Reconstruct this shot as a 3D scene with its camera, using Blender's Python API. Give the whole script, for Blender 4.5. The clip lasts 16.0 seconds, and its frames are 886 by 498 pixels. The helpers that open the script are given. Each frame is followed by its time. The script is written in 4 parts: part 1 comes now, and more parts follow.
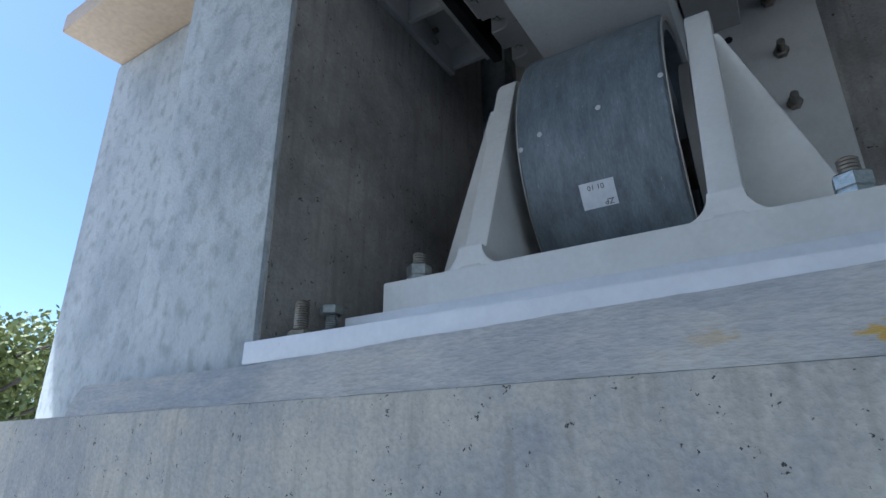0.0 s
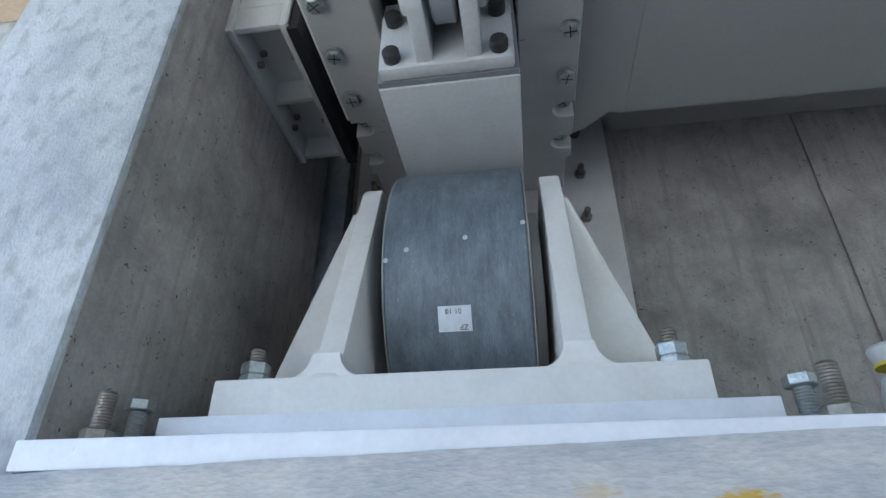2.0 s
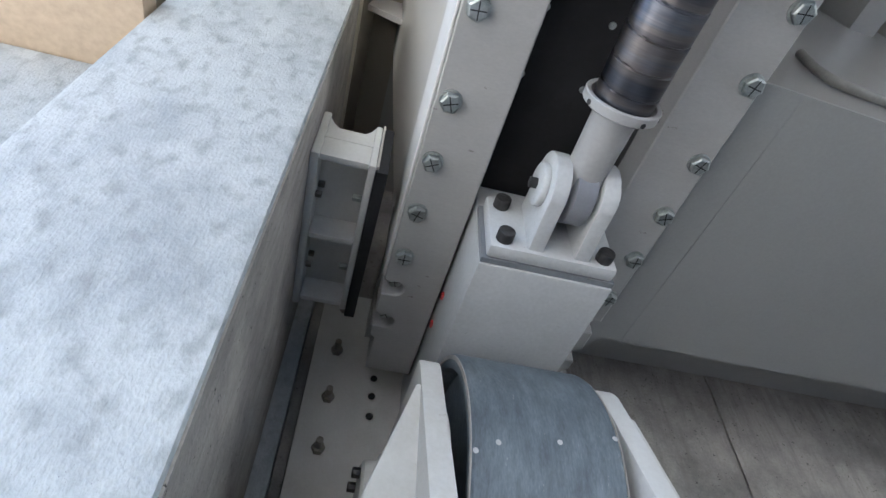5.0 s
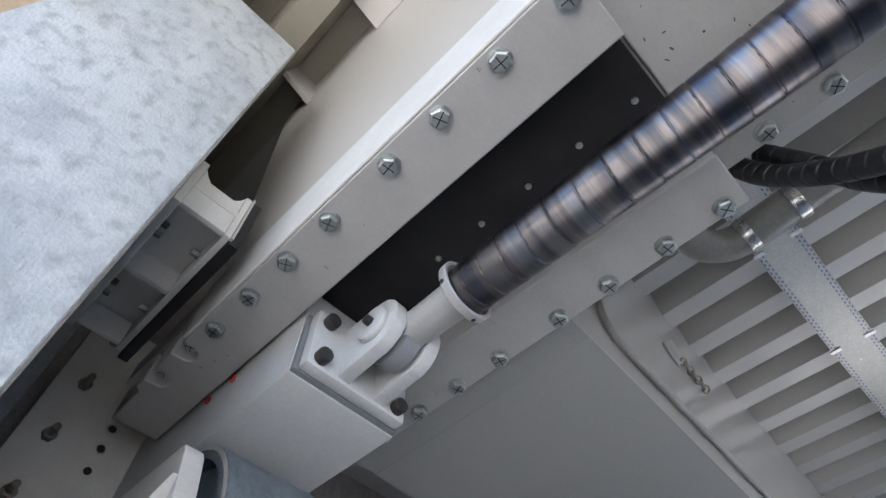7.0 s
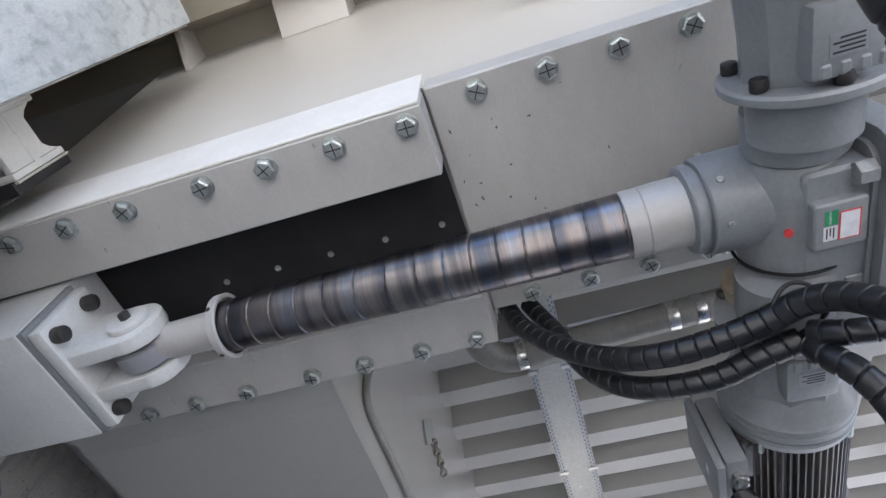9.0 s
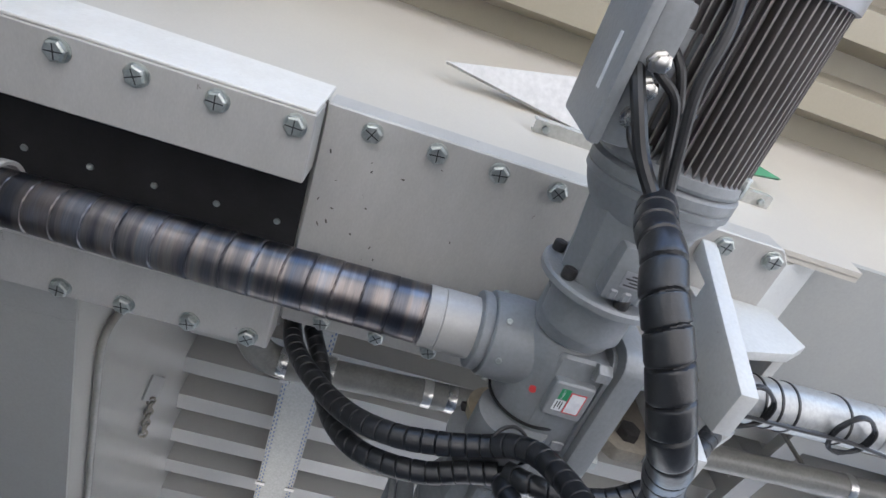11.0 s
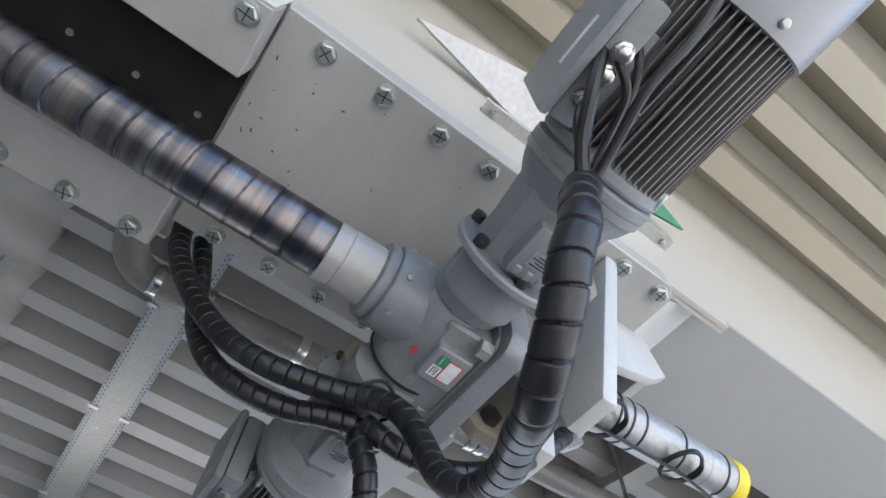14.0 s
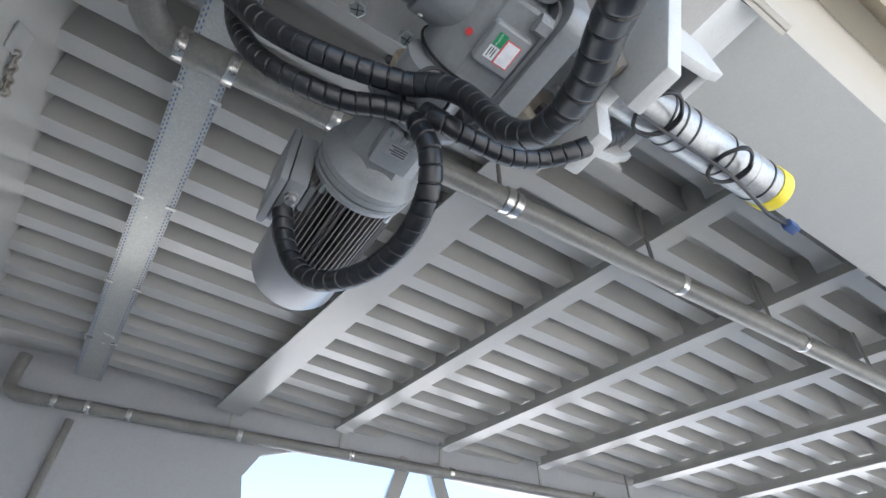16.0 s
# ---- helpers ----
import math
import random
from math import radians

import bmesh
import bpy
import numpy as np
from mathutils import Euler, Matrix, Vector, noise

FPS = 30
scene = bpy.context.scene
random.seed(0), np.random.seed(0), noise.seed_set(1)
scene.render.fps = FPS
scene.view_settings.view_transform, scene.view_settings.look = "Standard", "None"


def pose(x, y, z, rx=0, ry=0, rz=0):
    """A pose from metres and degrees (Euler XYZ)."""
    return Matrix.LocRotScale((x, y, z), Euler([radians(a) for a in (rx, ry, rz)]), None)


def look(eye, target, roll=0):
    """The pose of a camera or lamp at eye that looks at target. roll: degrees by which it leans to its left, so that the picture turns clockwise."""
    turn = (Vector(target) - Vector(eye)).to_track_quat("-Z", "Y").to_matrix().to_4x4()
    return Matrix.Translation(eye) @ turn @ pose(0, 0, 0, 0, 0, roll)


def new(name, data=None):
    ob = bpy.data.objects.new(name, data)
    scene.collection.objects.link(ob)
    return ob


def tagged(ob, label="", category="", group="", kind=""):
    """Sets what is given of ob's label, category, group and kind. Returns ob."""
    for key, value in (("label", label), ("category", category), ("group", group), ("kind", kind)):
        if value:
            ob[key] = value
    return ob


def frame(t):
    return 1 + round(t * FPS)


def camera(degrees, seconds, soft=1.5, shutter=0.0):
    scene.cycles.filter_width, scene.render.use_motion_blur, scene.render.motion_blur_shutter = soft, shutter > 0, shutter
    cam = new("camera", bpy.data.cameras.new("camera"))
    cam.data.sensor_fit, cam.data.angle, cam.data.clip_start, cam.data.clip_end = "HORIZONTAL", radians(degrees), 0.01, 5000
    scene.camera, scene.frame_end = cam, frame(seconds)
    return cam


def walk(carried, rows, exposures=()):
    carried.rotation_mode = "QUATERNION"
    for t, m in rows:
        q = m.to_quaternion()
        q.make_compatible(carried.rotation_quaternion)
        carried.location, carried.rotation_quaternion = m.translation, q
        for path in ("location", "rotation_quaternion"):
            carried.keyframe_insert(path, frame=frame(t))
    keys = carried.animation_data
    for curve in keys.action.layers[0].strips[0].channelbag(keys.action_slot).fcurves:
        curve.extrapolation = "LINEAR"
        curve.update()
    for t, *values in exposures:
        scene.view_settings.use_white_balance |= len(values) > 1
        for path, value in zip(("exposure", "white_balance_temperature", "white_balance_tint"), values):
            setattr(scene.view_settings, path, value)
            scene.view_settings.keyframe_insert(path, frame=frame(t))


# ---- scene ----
cam = camera(76.7, 16.0)
PATH = [
    (0, (0.232, 0.062, 1.561), (-0.767, 1.65, 2.256), -0.2),
    (0.5, (0.183, 0.061, 1.557), (-0.455, 1.785, 2.344), 0.3),
    (1, (0.172, 0.058, 1.579), (-0.254, 1.822, 2.42), 0.1),
    (1.5, (0.143, 0.044, 1.589), (-0.172, 1.792, 2.507), 0.0),
    (2, (0.107, 0.02, 1.597), (-0.141, 1.74, 2.587), 0.0),
    (2.5, (0.067, -0.024, 1.602), (-0.123, 1.661, 2.662), 0.1),
    (3, (0.004, -0.005, 1.616), (-0.136, 1.629, 2.761), 0.1),
    (3.5, (-0.089, 0.086, 1.623), (-0.18, 1.652, 2.864), 0.0),
    (3.7, (-0.116, 0.116, 1.635), (-0.187, 1.647, 2.919), 0.2),
    (5.8, (-0.497, 0.088, 1.637), (0.078, 1.164, 3.222), 0.4),
    (6, (-0.5, 0.078, 1.634), (0.118, 1.101, 3.238), 0.2),
    (6.5, (-0.501, 0.045, 1.633), (0.204, 0.931, 3.283), 0.1),
    (7, (-0.509, 0.024, 1.633), (0.277, 0.789, 3.306), 0.1),
    (7.5, (-0.51, 0.01, 1.632), (0.315, 0.7, 3.319), 0.4),
    (8, (-0.508, -0.004, 1.638), (0.349, 0.619, 3.334), 0.7),
    (8.5, (-0.51, -0.068, 1.625), (0.413, 0.412, 3.334), 1.1),
    (9, (-0.557, -0.185, 1.613), (0.424, 0.141, 3.325), 1.3),
    (9.5, (-0.602, -0.208, 1.616), (0.422, -0.06, 3.327), 1.9),
    (10, (-0.64, -0.183, 1.607), (0.381, -0.223, 3.326), 2.8),
    (10.2, (-0.647, -0.179, 1.606), (0.364, -0.277, 3.328), 2.7),
    (12.3, (-0.616, -0.251, 1.583), (0.204, -0.686, 3.354), 2.8),
    (12.5, (-0.611, -0.254, 1.582), (0.196, -0.713, 3.353), 2.7),
    (13, (-0.593, -0.251, 1.576), (0.193, -0.756, 3.345), 2.4),
    (13.5, (-0.58, -0.24, 1.571), (0.205, -0.774, 3.332), 2.1),
    (14, (-0.56, -0.227, 1.567), (0.236, -0.781, 3.316), 1.9),
    (14.5, (-0.532, -0.212, 1.555), (0.284, -0.787, 3.288), 1.6),
    (15, (-0.492, -0.227, 1.519), (0.372, -0.833, 3.218), 1.4),
    (15.5, (-0.419, -0.26, 1.466), (0.586, -0.949, 3.052), 1.1),
    (16, (-0.328, -0.291, 1.405), (0.878, -1.077, 2.793), 0.7),
]
EXPOSURES = [(0.0, 0.92, 5150, 10), (0.5, 1.30, 5050, 10), (1.0, 1.50, 5300, 10), (1.5, 1.72, 5400, 10), (2.5, 1.92, 5400, 10), (3.5, 2.16, 5450, 11), (6.0, 2.12, 5780, 15),
             (9.5, 2.10, 5780, 17), (12.5, 1.95, 5760, 14), (14.5, 1.97, 5760, 14), (16.0, 2.34, 5780, 13)]
walk(cam, [(t, look(eye, target, roll)) for t, eye, target, roll in PATH], EXPOSURES)

# ---- world, sun ----
world = bpy.data.worlds.new("world")
scene.world = world
world.use_nodes = True
wn = world.node_tree
sky = wn.nodes.new("ShaderNodeTexSky")
sky.sky_type, sky.sun_disc = "NISHITA", False
SUN_TO = Vector((-0.36, -0.28, 0.89)).normalized()
sky.sun_elevation = math.asin(SUN_TO.z)
sky.sun_rotation = math.atan2(SUN_TO.x, SUN_TO.y)
wn.nodes["Background"].inputs[1].default_value = 0.12
wn.links.new(sky.outputs[0], wn.nodes["Background"].inputs[0])
sun = new("sun", bpy.data.lights.new("sun", "SUN"))
sun.data.energy, sun.data.angle, sun.data.color = 5.0, radians(0.5), (1.0, 0.95, 0.87)
sun.matrix_world = look(SUN_TO * 30, (0, 0, 0))


# ---- materials ----
def material(name, base, rough=0.6, metal=0.0, alt=None, scale=6.0, fine=60.0, bump=0.1, fine_amount=0.25,
             spots=0.0, spot_color=(0.05, 0.04, 0.035), spot_scale=40.0, spot_size=(0.12, 0.19), spot_keep=0.45, stretch=(1, 1, 1), coat=0.0, streaks=0.0, sheen=0.11, streak_scale=(9, 9, 0.9), contrast=(0.36, 0.66), spot_from=None):
    """Base colour with large stains, fine grain, dark specks and a fine relief, at real size."""
    m = bpy.data.materials.new(name)
    m.use_nodes = True
    nt = m.node_tree
    N, L = nt.nodes, nt.links
    bsdf = N["Principled BSDF"]
    geo = N.new("ShaderNodeNewGeometry")
    mapping = N.new("ShaderNodeMapping")
    mapping.inputs["Scale"].default_value = stretch
    L.new(geo.outputs["Position"], mapping.inputs[0])
    alt = alt or tuple(c * 0.75 for c in base)
    n1, n2 = N.new("ShaderNodeTexNoise"), N.new("ShaderNodeTexNoise")
    n1.inputs["Scale"].default_value, n1.inputs["Detail"].default_value = scale, 11.0
    n1.inputs["Roughness"].default_value = 0.7
    n2.inputs["Scale"].default_value, n2.inputs["Detail"].default_value = fine, 4.0
    for n in (n1, n2):
        L.new(mapping.outputs[0], n.inputs["Vector"])
    ramp = N.new("ShaderNodeValToRGB")
    ramp.color_ramp.elements[0].position, ramp.color_ramp.elements[1].position = contrast
    ramp.color_ramp.elements[0].color, ramp.color_ramp.elements[1].color = (*alt, 1), (*base, 1)
    L.new(n1.outputs["Fac"], ramp.inputs[0])
    mix = N.new("ShaderNodeMix")
    mix.data_type, mix.blend_type = "RGBA", "OVERLAY"
    mix.inputs[0].default_value = fine_amount
    L.new(ramp.outputs[0], mix.inputs[6])
    L.new(n2.outputs["Fac"], mix.inputs[7])
    colour = mix.outputs[2]
    if streaks:
        n3 = N.new("ShaderNodeTexNoise")
        m3 = N.new("ShaderNodeMapping")
        m3.inputs["Scale"].default_value = streak_scale
        L.new(geo.outputs["Position"], m3.inputs[0])
        L.new(m3.outputs[0], n3.inputs["Vector"])
        n3.inputs["Detail"].default_value = 5
        r3 = N.new("ShaderNodeValToRGB")
        r3.color_ramp.elements[0].position, r3.color_ramp.elements[1].position = 0.5, 0.75
        r3.color_ramp.elements[0].color, r3.color_ramp.elements[1].color = (0, 0, 0, 1), (streaks, streaks, streaks, 1)
        L.new(n3.outputs["Fac"], r3.inputs[0])
        x3 = N.new("ShaderNodeMix")
        x3.data_type, x3.blend_type = "RGBA", "MIX"
        L.new(r3.outputs[0], x3.inputs[0])
        L.new(colour, x3.inputs[6])
        x3.inputs[7].default_value = (*[c * 0.55 for c in base], 1)
        colour = x3.outputs[2]
    if spots:
        vor = N.new("ShaderNodeTexVoronoi")
        vor.inputs["Scale"].default_value = spot_scale
        warp = N.new("ShaderNodeMix")
        warp.data_type, warp.blend_type = "RGBA", "LINEAR_LIGHT"
        warp.inputs[0].default_value = 0.02
        L.new(mapping.outputs[0], warp.inputs[6])
        L.new(n2.outputs["Color"], warp.inputs[7])
        L.new(warp.outputs[2], vor.inputs["Vector"])
        sr = N.new("ShaderNodeValToRGB")
        sr.color_ramp.elements[0].position, sr.color_ramp.elements[1].position = spot_size
        sr.color_ramp.elements[0].color, sr.color_ramp.elements[1].color = (spots, spots, spots, 1), (0, 0, 0, 1)
        L.new(vor.outputs["Distance"], sr.inputs[0])
        keep = N.new("ShaderNodeMath")
        keep.operation = "GREATER_THAN"
        keep.inputs[1].default_value = spot_keep
        sep = N.new("ShaderNodeSeparateColor")
        L.new(vor.outputs["Color"], sep.inputs[0])
        L.new(sep.outputs[0], keep.inputs[0])
        mul = N.new("ShaderNodeMath")
        mul.operation = "MULTIPLY"
        L.new(sr.outputs[0], mul.inputs[0])
        L.new(keep.outputs[0], mul.inputs[1])
        if spot_from is not None:
            where, xyz, both = N.new("ShaderNodeMapRange"), N.new("ShaderNodeSeparateXYZ"), N.new("ShaderNodeMath")
            where.inputs["From Min"].default_value, where.inputs["From Max"].default_value = spot_from, spot_from + 0.2
            both.operation = "MULTIPLY"
            L.new(geo.outputs["Position"], xyz.inputs[0])
            L.new(xyz.outputs[0], where.inputs[0])
            L.new(mul.outputs[0], both.inputs[0])
            L.new(where.outputs[0], both.inputs[1])
            mul = both
        x4 = N.new("ShaderNodeMix")
        x4.data_type = "RGBA"
        L.new(mul.outputs[0], x4.inputs[0])
        L.new(colour, x4.inputs[6])
        x4.inputs[7].default_value = (*spot_color, 1)
        colour = x4.outputs[2]
    L.new(colour, bsdf.inputs["Base Color"])
    bsdf.inputs["Metallic"].default_value = metal
    bsdf.inputs["Coat Weight"].default_value, bsdf.inputs["Coat Roughness"].default_value = coat, 0.3
    rr = N.new("ShaderNodeMapRange")
    rr.inputs["To Min"].default_value, rr.inputs["To Max"].default_value = max(0.03, rough - sheen), min(1.0, rough + sheen)
    L.new(n1.outputs["Fac"], rr.inputs[0])
    L.new(rr.outputs[0], bsdf.inputs["Roughness"])
    if bump:
        bp = N.new("ShaderNodeBump")
        bp.inputs["Strength"].default_value, bp.inputs["Distance"].default_value = bump, 0.004
        L.new(n2.outputs["Fac"], bp.inputs["Height"])
        L.new(bp.outputs[0], bsdf.inputs["Normal"])
    return m


def band_steel(name):
    """Blued spring steel: brushed rings of brown, silver and blue temper colours along the spiral."""
    m = bpy.data.materials.new(name)
    m.use_nodes = True
    N, L = m.node_tree.nodes, m.node_tree.links
    bsdf = N["Principled BSDF"]
    geo = N.new("ShaderNodeNewGeometry")

    def rings(scale, detail, across):
        mp, n = N.new("ShaderNodeMapping"), N.new("ShaderNodeTexNoise")
        mp.inputs["Scale"].default_value = (across, 1, across)
        L.new(geo.outputs["Position"], mp.inputs[0])
        L.new(mp.outputs[0], n.inputs["Vector"])
        n.inputs["Scale"].default_value, n.inputs["Detail"].default_value = scale, detail
        return n.outputs["Fac"]
    broad, brushed, stain = rings(24, 3, 0.04), rings(420, 3, 0.06), rings(14, 6, 1)
    ramp = N.new("ShaderNodeValToRGB")
    cr = ramp.color_ramp
    cr.elements[0].position, cr.elements[0].color = 0.30, (0.075, 0.085, 0.11, 1)
    cr.elements[1].position, cr.elements[1].color = 0.72, (0.27, 0.25, 0.245, 1)
    for p, c in ((0.42, (0.10, 0.098, 0.105, 1)), (0.52, (0.20, 0.178, 0.168, 1)), (0.60, (0.16, 0.165, 0.185, 1))):
        cr.elements.new(p).color = c
    L.new(broad, ramp.inputs[0])
    a, b = N.new("ShaderNodeMix"), N.new("ShaderNodeMix")
    for x in (a, b):
        x.data_type, x.blend_type = "RGBA", "OVERLAY"
    a.inputs[0].default_value, b.inputs[0].default_value = 0.28, 0.10
    L.new(ramp.outputs[0], a.inputs[6])
    L.new(brushed, a.inputs[7])
    L.new(a.outputs[2], b.inputs[6])
    L.new(stain, b.inputs[7])
    L.new(b.outputs[2], bsdf.inputs["Base Color"])
    bsdf.inputs["Metallic"].default_value = 1.0
    rr = N.new("ShaderNodeMapRange")
    rr.inputs["To Min"].default_value, rr.inputs["To Max"].default_value = 0.28, 0.38
    L.new(brushed, rr.inputs[0])
    L.new(rr.outputs[0], bsdf.inputs["Roughness"])
    bp = N.new("ShaderNodeBump")
    bp.inputs["Strength"].default_value, bp.inputs["Distance"].default_value = 0.025, 0.002
    L.new(brushed, bp.inputs["Height"])
    L.new(bp.outputs[0], bsdf.inputs["Normal"])
    return m


CONCRETE = material("concrete_front", (0.515, 0.545, 0.545), 0.85, 0, (0.335, 0.365, 0.38), 2.8, 150.0, 0.6, 0.18, 0.75, (0.10, 0.10, 0.105), 60.0, (0.03, 0.10), 0.80, (1.3, 1.3, 0.8), streaks=0.9, streak_scale=(7, 7, 5), contrast=(0.36, 0.56))
# Darker concrete for recessed faces: shade in the colour, besides pits and drip streaks.
CONCRETE_SHADE = material("concrete_inner_shaded", (0.41, 0.385, 0.345), 0.85, 0, (0.20, 0.19, 0.175), 3.0, 120.0, 0.6, 0.22, 0.95, (0.02, 0.018, 0.016), 40.0, (0.085, 0.16), 0.32, streaks=0.7, contrast=(0.34, 0.58))
CONCRETE_LOW = material("concrete_ledge", (0.54, 0.505, 0.42), 0.85, 0, (0.32, 0.325, 0.325), 4.0, 130.0, 0.6, 0.3, 0.95, (0.03, 0.027, 0.023), 46.0, (0.085, 0.17), 0.36, streaks=0.7, contrast=(0.36, 0.6))
GROUT = material("grout", (0.56, 0.53, 0.47), 0.9, 0, (0.35, 0.36, 0.37), 9.0, 130.0, 0.5, 0.28, 0.95, (0.52, 0.33, 0.05), 15.0, (0.15, 0.27), 0.42, (0.6, 1, 1.8), spot_from=0.1)
STEEL_GREY = material("grey_steel_paint", (0.41, 0.405, 0.385), 0.4, 0, (0.36, 0.355, 0.335), 3.5, 120.0, 0.05, 0.10, 0.75, (0.10, 0.085, 0.07), 11.0, (0.035, 0.075), 0.62, (1, 2.2, 1), sheen=0.03)
STEEL_DECK = material("deck_steel_paint", (0.41, 0.405, 0.375), 0.2, 0, (0.38, 0.375, 0.345), 2.0, 160.0, 0.012, 0.06, sheen=0.02, coat=0.6)
STEEL_CREAM = material("cream_steel_paint", (0.49, 0.465, 0.41), 0.3, 0, (0.46, 0.435, 0.385), 2.0, 160.0, 0.02, 0.06, sheen=0.02)
# Darkened copy of the grey steel paint, with the undersides' shade in its colour.
GREY_SHADED = material("grey_paint_shaded", (0.325, 0.33, 0.315), 0.4, 0, (0.30, 0.305, 0.29), 1.5, 140.0, 0.04, 0.08, sheen=0.03)
# Deck paint tinted ivory and darkened: the overhang's warm bounce put into colour.
STEEL_BOUNCE = material("overhang_bounce_paint", (0.31, 0.285, 0.22), 0.35, 0, (0.285, 0.26, 0.20), 2.0, 160.0, 0.02, 0.06, sheen=0.02)
STEEL_WHITE = material("white_steel_paint", (0.68, 0.67, 0.63), 0.45, 0, (0.60, 0.585, 0.54), 8.0, 120.0, 0.10, 0.12, 0.35, (0.36, 0.30, 0.22), 18.0, (0.04, 0.08), 0.7)
PLATE_WHITE = material("white_base_paint", (0.72, 0.73, 0.74), 0.5, 0, (0.62, 0.63, 0.64), 9.0, 120.0, 0.10, 0.15, 0.4, (0.35, 0.34, 0.32), 22.0, (0.04, 0.08), 0.65)
ROLLER = material("roller_polymer", (0.155, 0.185, 0.20), 0.5, 0, (0.085, 0.103, 0.118), 13.0, 140.0, 0.3, 0.35, 0.85, (0.34, 0.36, 0.36), 26.0, (0.03, 0.10), 0.5, (2.6, 1, 0.8), contrast=(0.38, 0.62), streaks=0.5, streak_scale=(40, 6, 4))
ROLLER_RIM = material("roller_rim", (0.42, 0.39, 0.35), 0.6, 0, None, 9.0, 90.0, 0.1)
BLACK_PAD = material("black_slide_pad", (0.006, 0.006, 0.007), 0.9, 0, (0.012, 0.012, 0.013), 8.0, 90.0, 0.1)
RUBBER = material("black_rubber", (0.018, 0.018, 0.02), 0.55, 0, None, 8.0, 90.0, 0.1)
ZINC = material("zinc_bolt", (0.50, 0.52, 0.50), 0.40, 0.85, (0.33, 0.36, 0.34), 45.0, 200.0, 0.35)
ZINC_OLD = material("weathered_zinc", (0.33, 0.32, 0.29), 0.5, 0.8, (0.22, 0.19, 0.15), 40.0, 200.0, 0.3)
BLACK_BOLT = material("black_bolt", (0.012, 0.012, 0.013), 0.5, 0, (0.03, 0.028, 0.026), 60.0, 200.0, 0.4)
GRIME = material("dark_grime", (0.11, 0.095, 0.08), 0.8, 0, (0.05, 0.045, 0.04), 60.0, 200.0, 0.3)
INK = material("black_marker", (0.02, 0.02, 0.02), 0.6)
SPRING = band_steel("spring_steel")
MOTOR = material("motor_grey_paint", (0.205, 0.218, 0.228), 0.38, 0, (0.18, 0.19, 0.20), 6.0, 120.0, 0.15, 0.15)
FIN = material("motor_fin_paint", (0.165, 0.155, 0.15), 0.42, 0, (0.13, 0.12, 0.115), 9.0, 120.0, 0.1, 0.15)
FANCAP = material("fan_cover_paint", (0.27, 0.275, 0.29), 0.34, 0.3, (0.255, 0.26, 0.275), 4.0, 200.0, 0.05, 0.08)
CLEVIS = material("clevis_grey_white_paint", (0.50, 0.51, 0.50), 0.42, 0, (0.445, 0.455, 0.445), 7.0, 120.0, 0.10, 0.12, 0.5, (0.22, 0.20, 0.17), 20.0, (0.04, 0.08), 0.65)
SLEEVE = material("sleeve_grey_paint", (0.37, 0.365, 0.35), 0.36, 0.1, (0.34, 0.335, 0.32), 5.0, 140.0, 0.06, 0.1)
PLUG = material("dull_zinc", (0.27, 0.28, 0.285), 0.42, 0.2, (0.24, 0.25, 0.255), 20.0, 120.0, 0.1)
SILVER = material("silver_paint", (0.40, 0.41, 0.41), 0.36, 0.4, None, 6.0, 120.0, 0.08)
HOSE = material("black_hose", (0.008, 0.009, 0.011), 0.36, 0, (0.013, 0.014, 0.016), 30.0, 150.0, 0.1, 0.3, 0.6, (0.2, 0.2, 0.2), 60.0, (0.03, 0.08), 0.6)
CABLE = material("black_cable", (0.012, 0.012, 0.013), 0.4)
PIPE = material("drain_pipe_paint", (0.23, 0.225, 0.205), 0.35, 0, None, 5.0, 90.0, 0.06)
STAINLESS = material("stainless", (0.62, 0.61, 0.58), 0.28, 1.0, None, 8.0, 120.0, 0.05)
TRAY = material("galvanised_tray", (0.45, 0.45, 0.42), 0.24, 0.25, (0.41, 0.41, 0.38), 5.0, 90.0, 0.04)
HOLE = material("dark_hole", (0.02, 0.02, 0.02), 0.8)
WALL_BLUE = material("far_girder_paint", (0.45, 0.46, 0.47), 0.4, 0, (0.41, 0.42, 0.43), 1.5, 50.0, 0.05, 0.08)
TAN = material("tan_soffit", (0.60, 0.47, 0.33), 0.6, 0, (0.5, 0.39, 0.27), 4.0, 60.0, 0.1)
GREEN = material("green_sign_paint", (0.02, 0.22, 0.09), 0.4)
SIGN_WHITE = material("white_sign_paint", (0.50, 0.495, 0.48), 0.5, 0, (0.46, 0.455, 0.44))
YELLOW = material("yellow_cap", (0.75, 0.62, 0.03), 0.45)
PAPER = material("paper_label", (0.62, 0.64, 0.66), 0.6, 0, (0.55, 0.57, 0.6), 30.0)
RED = material("red_mark", (0.6, 0.05, 0.05), 0.5)
BLUE = material("blue_plug", (0.05, 0.09, 0.22), 0.4)
ARM = material("beige_arm_paint", (0.24, 0.215, 0.175), 0.5, 0, (0.20, 0.18, 0.145), 8.0, 120.0, 0.1)
OCHRE = material("ochre_cap", (0.42, 0.36, 0.26), 0.55)
GROUND = material("ground", (0.50, 0.485, 0.45), 0.95, 0, (0.32, 0.30, 0.26), 0.5, 8.0, 0.3, 0.4)
# Dark surface for the added ground sheet that swallows bounce.
BOUNCE_CUT = material("bounce_cut", (0.09, 0.09, 0.09), 0.5, 0, (0.06, 0.06, 0.06), 1.0, 20.0, 0.2, 0.3)
BARK = material("bark", (0.14, 0.11, 0.08), 0.9, 0, None, 8.0, 40.0, 0.8)
